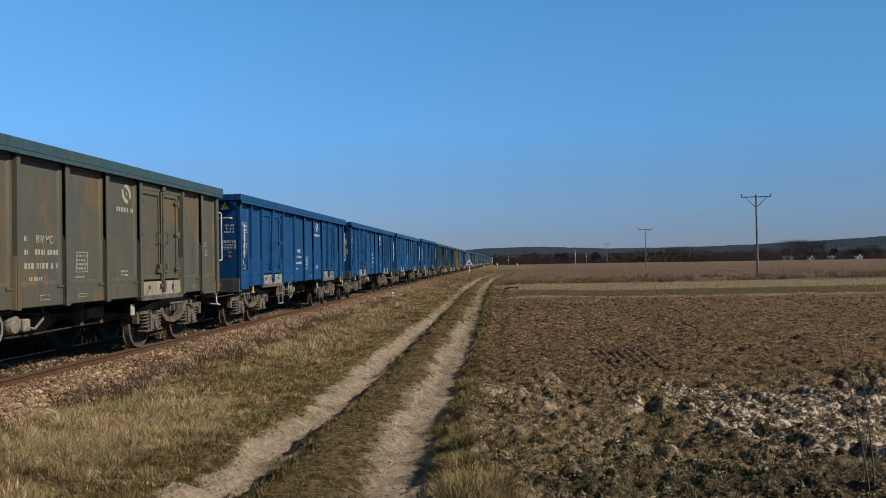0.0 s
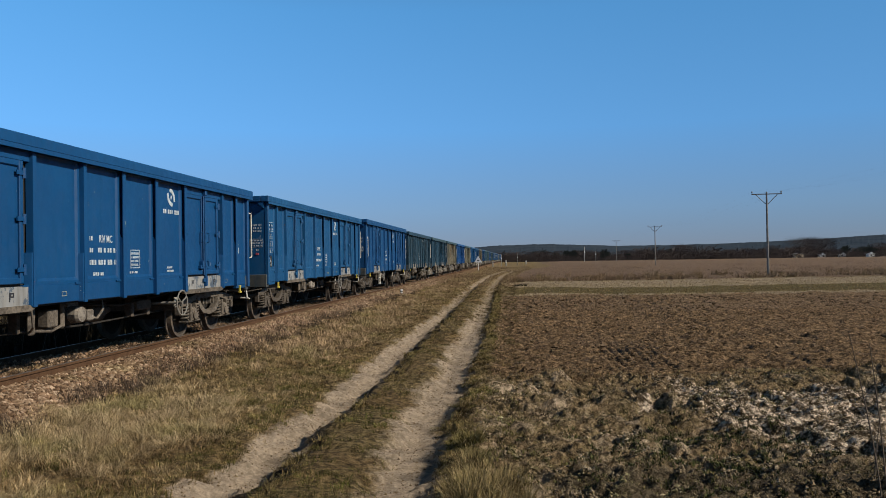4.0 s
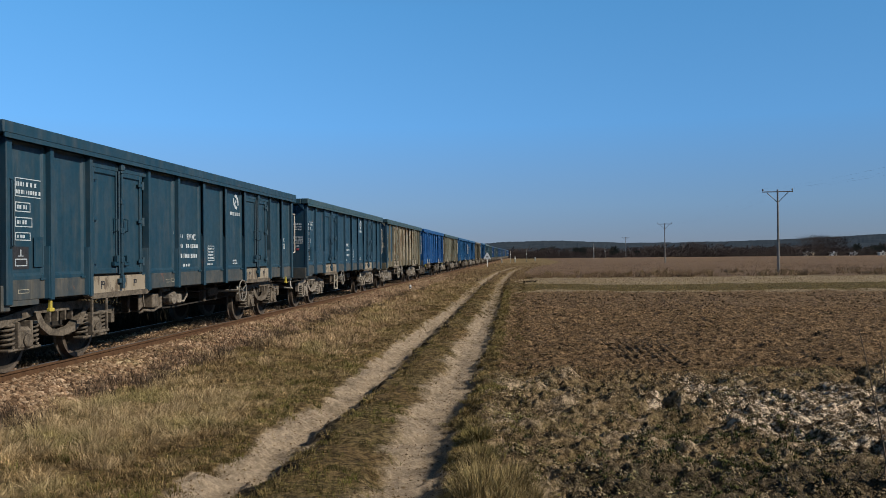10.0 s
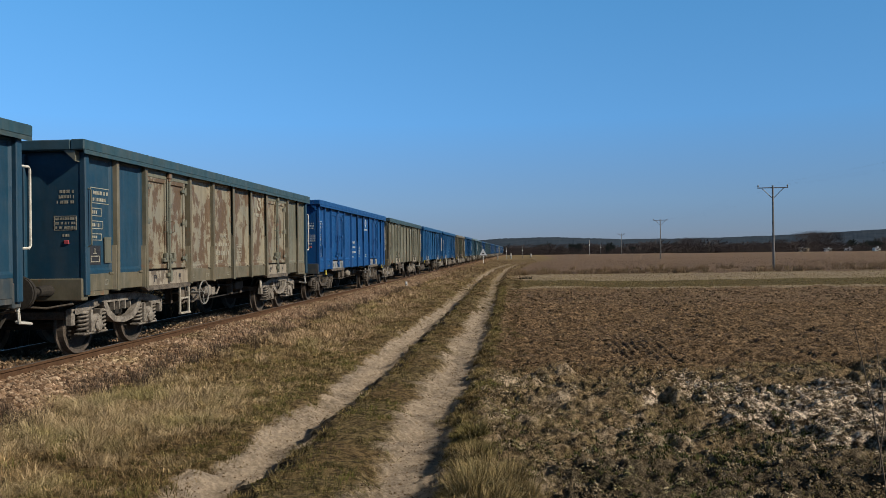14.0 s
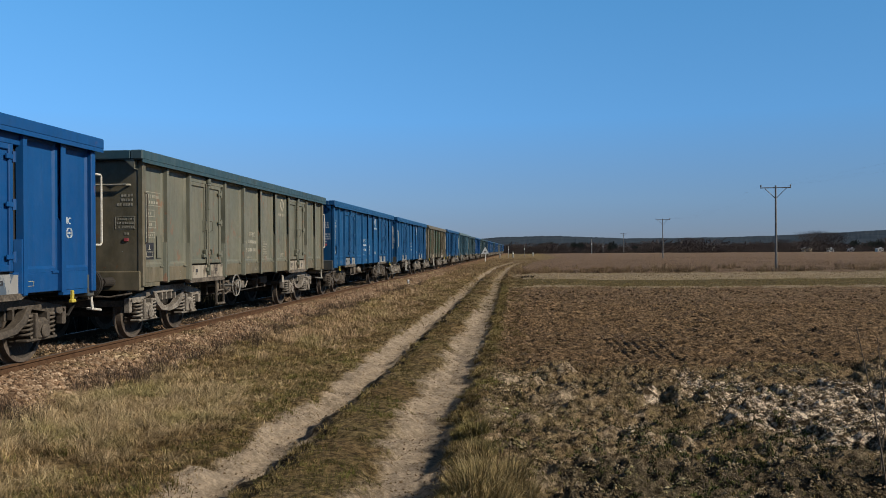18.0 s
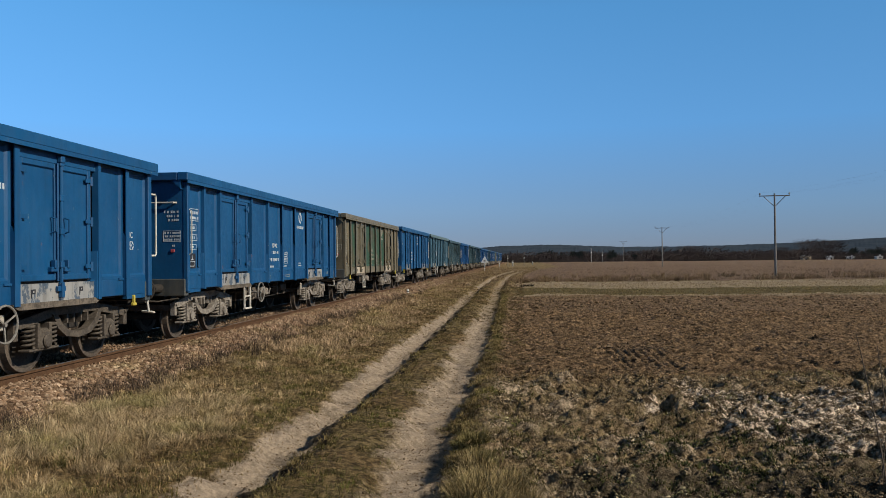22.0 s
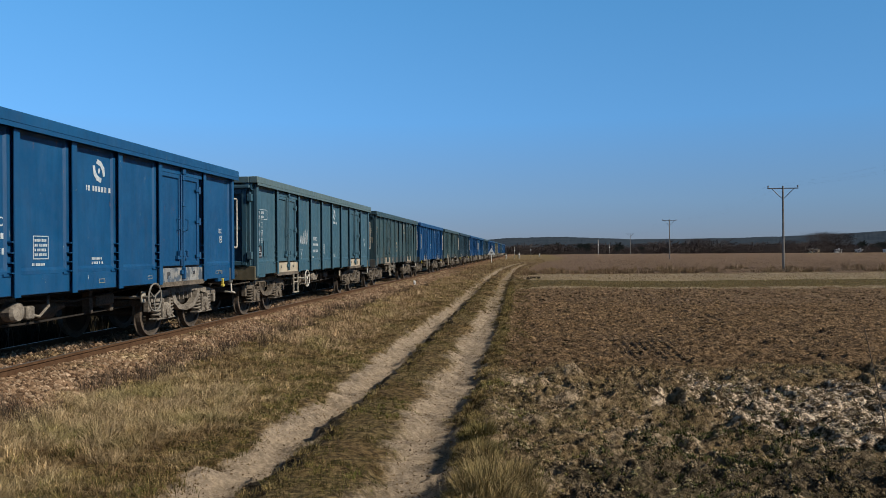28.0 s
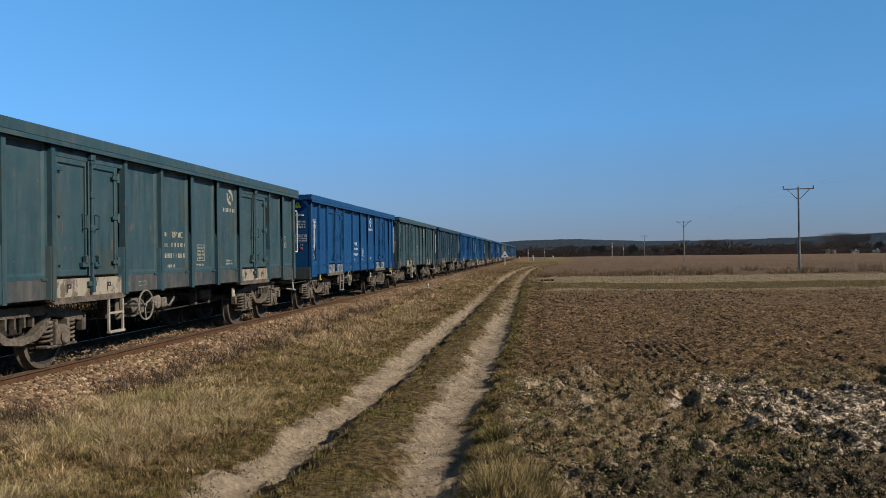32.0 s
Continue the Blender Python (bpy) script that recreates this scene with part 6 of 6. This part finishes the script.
def build_distance():
    rg = np.random.default_rng(3)
    n = 1700
    az = rg.uniform(radians(-3), radians(44), n)
    d = rg.uniform(385, 560, n)
    tall = rg.uniform(2.8, 7.4, n) * np.clip(0.95 + 0.45 * fractal(np.degrees(az), d / 60, 1.6, 301, 3), 0.4, 1.6)
    build_thicket("bare_hedge", d * np.sin(az), d * np.cos(az), tall, 84, HEDGE, "long belt of leafless brown bushes beyond the fields", 0.8, thick=0.018, reach=(0.05, 0.2))
    m = 150
    az, d = radians(1) + radians(38) * rg.random(m), rg.uniform(420, 560, m)
    keep = fractal(np.degrees(az), az * 0, 2.2, 305, 2) > 0.1
    build_thicket("far_conifers", (d * np.sin(az))[keep], (d * np.cos(az))[keep], rg.uniform(4, 8, m)[keep], 260, PINE, "dark conifers standing in the hedge belt", 0.3, "trees", 0.02)
    tr = np.array([(11.4, 420, 11.5), (12.0, 430, 10.5), (19.2, 430, 14.5), (19.9, 420, 15.0), (20.6, 440, 13.5), (26, 400, 12), (28.5, 400, 12), (31, 400, 12), (9.5, 430, 7), (7.8, 430, 7), (23.8, 420, 10.5), (3.2, 440, 7.5), (2.0, 440, 7), (17.5, 440, 9)])
    a = np.radians(tr[:, 0])
    build_thicket("bare_trees", 1.1 * tr[:, 1] * np.sin(a), 1.1 * tr[:, 1] * np.cos(a), 1.1 * tr[:, 2] * rg.uniform(0.8, 1.1, len(tr)), 2400, HEDGE, "scattered tall leafless trees above the hedge", 0.46, "trees", 0.0019, (0.03, 0.12))
    # wooded ridge
    cols = np.radians(np.arange(-50, 75, 0.045))
    deg = np.degrees(cols)
    verts, faces = [], []
    for band, (dist, base) in enumerate(((1150, 0.55), (1700, 0.85), (2500, 1.0))):
        ridge = np.interp(deg, [-50, -12, -4, -1, 2, 6, 10, 14, 18, 22, 30, 75], [0.2, 0.45, 0.86, 1.05, 1.12, 0.92, 0.8, 0.86, 0.98, 1.15, 1.5, 1.2])
        top = np.tan(np.radians(ridge * base)) * dist * 1.0 + fractal(deg, deg * 0 + band, 1.4, 200 + band, 2) * dist * 0.0006 + fractal(deg * 10, deg * 0 + band, 1.0, 210 + band, 3) * dist * 0.00025
        off = len(verts)
        for c, t in zip(cols, top):
            for z, back in ((-2, 0.0), (t * 0.55, 0.02), (t, 0.08)):
                verts.append((dist * (1 + back) * math.sin(c), dist * (1 + back) * math.cos(c), z))
        for i in range(len(cols) - 1):
            for j in range(2):
                p = off + i * 3 + j
                faces.append((p, p + 3, p + 4, p + 1))
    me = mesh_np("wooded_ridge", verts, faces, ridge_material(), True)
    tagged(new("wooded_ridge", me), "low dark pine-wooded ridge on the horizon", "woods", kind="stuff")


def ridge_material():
    m, n, l, b = shader("haze_tinted_pine_wood", 1.0, 0.0, 0.0)
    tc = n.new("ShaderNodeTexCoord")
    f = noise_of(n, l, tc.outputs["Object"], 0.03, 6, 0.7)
    # both tones carry a blue tint for the haze of distance
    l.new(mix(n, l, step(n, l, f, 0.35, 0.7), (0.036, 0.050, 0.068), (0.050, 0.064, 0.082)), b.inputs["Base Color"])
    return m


build_distance()
for sx, sy, tall, lean, sd in ((3.02, 6.93, 1.46, (-0.24, 0.0), 3), (3.13, 7.1, 1.25, (-0.11, 0.0), 5), (3.08, 7.2, 0.6, (0.06, 0.0), 8)):
    build_stalk(sx, sy, tall, lean, sd)
weed_rng = random.Random(4)
for k in range(12):
    build_stalk(weed_rng.uniform(-10.4, -9.7), 12.2 + k * 0.55 + weed_rng.uniform(-0.2, 0.2), weed_rng.uniform(0.5, 0.95), (weed_rng.uniform(-0.15, 0.15), weed_rng.uniform(-0.2, 0.2)), 20 + k)

# ---- the train ----
P_BLUE = paint("blue_enamel", (0.001, 0.046, 0.147), (0.002, 0.056, 0.17), 0.02, 0.0, grime=0.2, chips=0.045)
P_BRIGHT = paint("bright_blue_enamel", (0.002, 0.054, 0.188), (0.003, 0.064, 0.212), 0.03, 0.0, grime=0.22)
P_MID = paint("worn_blue_enamel", (0.002, 0.055, 0.155), (0.005, 0.072, 0.19), 0.04, 0.02, grime=0.3, chips=0.045)
P_TEAL = paint("teal_blue_enamel", (0.007, 0.041, 0.077), (0.012, 0.05, 0.088), 0.1, 0.02, grime=0.3, chips=0.03)
P_DTEAL = paint("dark_teal_enamel", (0.006, 0.037, 0.066), (0.011, 0.044, 0.073), 0.14, 0.03, chips=0.02)
P_LTEAL = paint("pale_teal_enamel", (0.026, 0.085, 0.130), (0.042, 0.102, 0.145), 0.12, 0.015, grime=0.35)
P_OLIVE = paint("sooty_olive_paint", (0.060, 0.072, 0.066), (0.078, 0.075, 0.055), 0.45, 0.14, dust_col=(0.15, 0.10, 0.05), second=(0.12, 0.085, 0.044), second_amount=0.09, chips=0.02)
P_TAN = paint("peeling_tan_paint", (0.27, 0.235, 0.165), (0.20, 0.19, 0.15), 0.25, 0.5, rust_col=(0.06, 0.034, 0.018), rust_scale=2.0, grime=0.5)
P_SAGE = paint("dusty_sage_paint", (0.15, 0.148, 0.112), (0.11, 0.12, 0.096), 0.3, 0.2, grime=0.65, chips=0.02)
P_MOSS = paint("brown_green_paint", (0.125, 0.105, 0.066), (0.085, 0.085, 0.062), 0.45, 0.14, dust_col=(0.26, 0.22, 0.165), grime=0.5, chips=0.05)
P_GREEN = paint("bottle_green_paint", (0.018, 0.066, 0.044), (0.03, 0.066, 0.044), 0.2, 0.06, second=(0.07, 0.06, 0.036), second_amount=0.08, chips=0.03)
P_GREY = paint("grey_green_paint", (0.019, 0.058, 0.078), (0.032, 0.070, 0.086), 0.16, 0.07, second=(0.038, 0.056, 0.055), second_amount=0.04, grime=0.5, chips=0.02)
P_CHORD = paint("pale_green_chord_paint", (0.075, 0.128, 0.145), (0.09, 0.145, 0.16), 0.12, 0.02)
P_SILL = paint("flaking_white_sill", (0.32, 0.32, 0.31), (0.22, 0.23, 0.24), 0.35, 0.42, rust_scale=3.6, rust_col=(0.012, 0.032, 0.06), grime=0.75)
P_CREAM = paint("dirty_cream_sill", (0.50, 0.45, 0.36), (0.38, 0.32, 0.24), 0.3, 0.25, rust_col=(0.06, 0.035, 0.02), rust_scale=3.6, grime=0.5)
SOOT = paint("sooty_sill_paint", (0.030, 0.046, 0.058), (0.055, 0.062, 0.066), 0.4, 0.12, grime=0.5)

STYLES = dict(
    olive=dict(paint=P_OLIVE, chord=P_GREY, rail_paint=STEEL_LIGHT, ink=PALE, label="grimy olive-brown open freight wagon with faded lettering", step=False),
    blue=dict(kind="wide", patch=P_SILL, paint=P_BLUE, hooks=True, step_left=True, wheel_far=True, step_paint=GREY_WHEEL, label="clean blue open freight wagon with white lettering"),
    bright=dict(pale="dirty", kind="wide", wheel_far=True, step=False, patch=P_SILL, paint=P_BRIGHT, hooks=True, label="bright blue repainted open freight wagon with white lettering"),
    mid=dict(kind="wide", pale=True, patch=P_SILL, paint=P_MID, step_paint=WHITE, end_bar=WHITE, rail_paint=WHITE, label="worn blue open freight wagon with chipped paint"),
    signed=dict(kind="wide", patch=P_SILL, paint=P_BLUE, hooks=True, sign=True, end_bar=WHITE, rail_paint=WHITE, step_paint=GREY_WHEEL, label="blue open freight wagon with a yellow end sign"),
    teal=dict(kind="narrow", pale=True, paint=P_TEAL, chord=P_GREY, sill=SOOT, label="dark teal-blue open freight wagon with sooty sills"),
    dteal=dict(wheel_far=True, step_left=True, hooks=True, paint=P_DTEAL, sill=SOOT, step_paint=STEEL_LIGHT, label="sooty dark teal open freight wagon"),
    tan=dict(pale=True, paint=P_SAGE, ends=P_TEAL, headstock=P_MOSS, chord=P_GREY, door=P_TAN, post=P_MOSS, panels=[P_TEAL, P_TEAL, P_TAN, P_TAN, P_TAN, P_TAN, P_TAN, P_TAN, P_SAGE, P_SAGE], sill=P_MOSS, ink=PALE, label="peeling tan and rust open freight wagon with teal end bays"),
    sage=dict(headstock=P_MOSS, end_bar=PALE, pale=True, paint=P_SAGE, ends=P_MOSS, chord=P_GREY, rail_paint=STEEL_LIGHT, ink=PALE, step_paint=STEEL_LIGHT, label="dusty grey-green open freight wagon with dirty sills", sill=P_MOSS),
    moss=dict(ribbed=True, pale=True, patch=P_CREAM, wheel_far=True, step_paint=WHITE, paint=P_MOSS, panels=[P_MOSS, P_GREEN, P_MOSS, P_GREEN, P_GREEN, P_GREEN, P_GREEN, P_MOSS, P_MOSS, P_MOSS], ink=PALE, hooks=True, label="brown open freight wagon with dull bottle-green panels"),
    azure=dict(pale="dirty", kind="wide", wheel_far=True, patch=P_SILL, paint=P_MID, hooks=True, step=False, label="clean blue open freight wagon with white lettering"),
    cobalt=dict(pale="dirty", kind="wide", rail_paint=WHITE, patch=P_SILL, paint=P_BLUE, hooks=True, step_paint=WHITE, top=3.40, label="clean blue high-sided open freight wagon with white lettering"),
    worn=dict(pale="dirty", kind="wide", patch=P_SILL, paint=P_MID, wheel_far=True, hooks=True, step=False, label="worn blue open freight wagon with chipped paint"),
    navy=dict(kind="plain_end", pale=True, ribbed=True, number_y=-2.15, wheel_far=True, patch=P_SILL, paint=P_MID, hooks=True, step=False, top=3.40, label="dull blue high-sided open freight wagon with white lettering"),
    lteal=dict(patch=P_CREAM, ribbed=True, end_doors=True, headstock=P_MOSS, paint=P_LTEAL, chord=P_CHORD, kind="long", top=3.41, scrawl=True, label="long pale teal open freight wagon with white lettering", step_paint=WORN, wheel_paint=WHITE),
    grey=dict(paint=P_GREY, ink=PALE, sill=SOOT, label="grey-green weathered open freight wagon with rusty patches"),
)
ORDER = "olive signed blue worn cobalt dteal teal tan bright sage azure mid moss navy lteal grey signed grey dteal blue mid teal blue mid sage blue teal mid blue".split()
PASSED = [
    (0, 0.0), (3, 20.05), (13, 85.44), (23, 151.04), (29, 189.48), (32, 208.8),
]


def passed(t):
    """Metres that the train has gone by t seconds."""
    ts, ds = [p[0] for p in PASSED], [p[1] for p in PASSED]
    slopes = np.gradient(np.array(ds), np.array(ts))
    i = min(max(np.searchsorted(ts, t, "right") - 1, 0), len(ts) - 2)
    h = ts[i + 1] - ts[i]
    u = (t - ts[i]) / h
    return float((2 * u ** 3 - 3 * u ** 2 + 1) * ds[i] + (u ** 3 - 2 * u ** 2 + u) * h * slopes[i] + (-2 * u ** 3 + 3 * u ** 2) * ds[i + 1] + (u ** 3 - u ** 2) * h * slopes[i + 1])


def build_train():
    made, train = {}, []
    y, last = 11.35, None
    for k, name in enumerate(ORDER):
        style = dict(STYLES[name], seed=11 + list(STYLES).index(name))
        half = bay_lines(style.get("kind", "short"))["buffer"]
        if last is not None:
            y += last + half
        last = half
        if name in made:
            w = copy_thing(made[name], pose(TRACK_X, y, RAIL_Z))
        else:
            w = made[name] = build_wagon(style)
            w.location = (TRACK_X, y, RAIL_Z)
        train.append((w, y))
    return train


TRAIN = build_train()


def motions():
    beats = [0.5 * i for i in range(65)]
    turns = [(round(0.1 * i, 1), math.degrees(passed(0.1 * i) / 0.46)) for i in range(321)]
    for w, y in TRAIN:
        walk(w, [(t, pose(TRACK_X, y - passed(t), RAIL_Z)) for t in beats])
        for b in w.children:
            if b.name.startswith("bogie"):
                for ws in b.children:
                    if ws.name.startswith("wheelset"):
                        x, yy, z = ws.location
                        walk(ws, [(t, pose(x, yy, z, a % 360)) for t, a in turns])


motions()
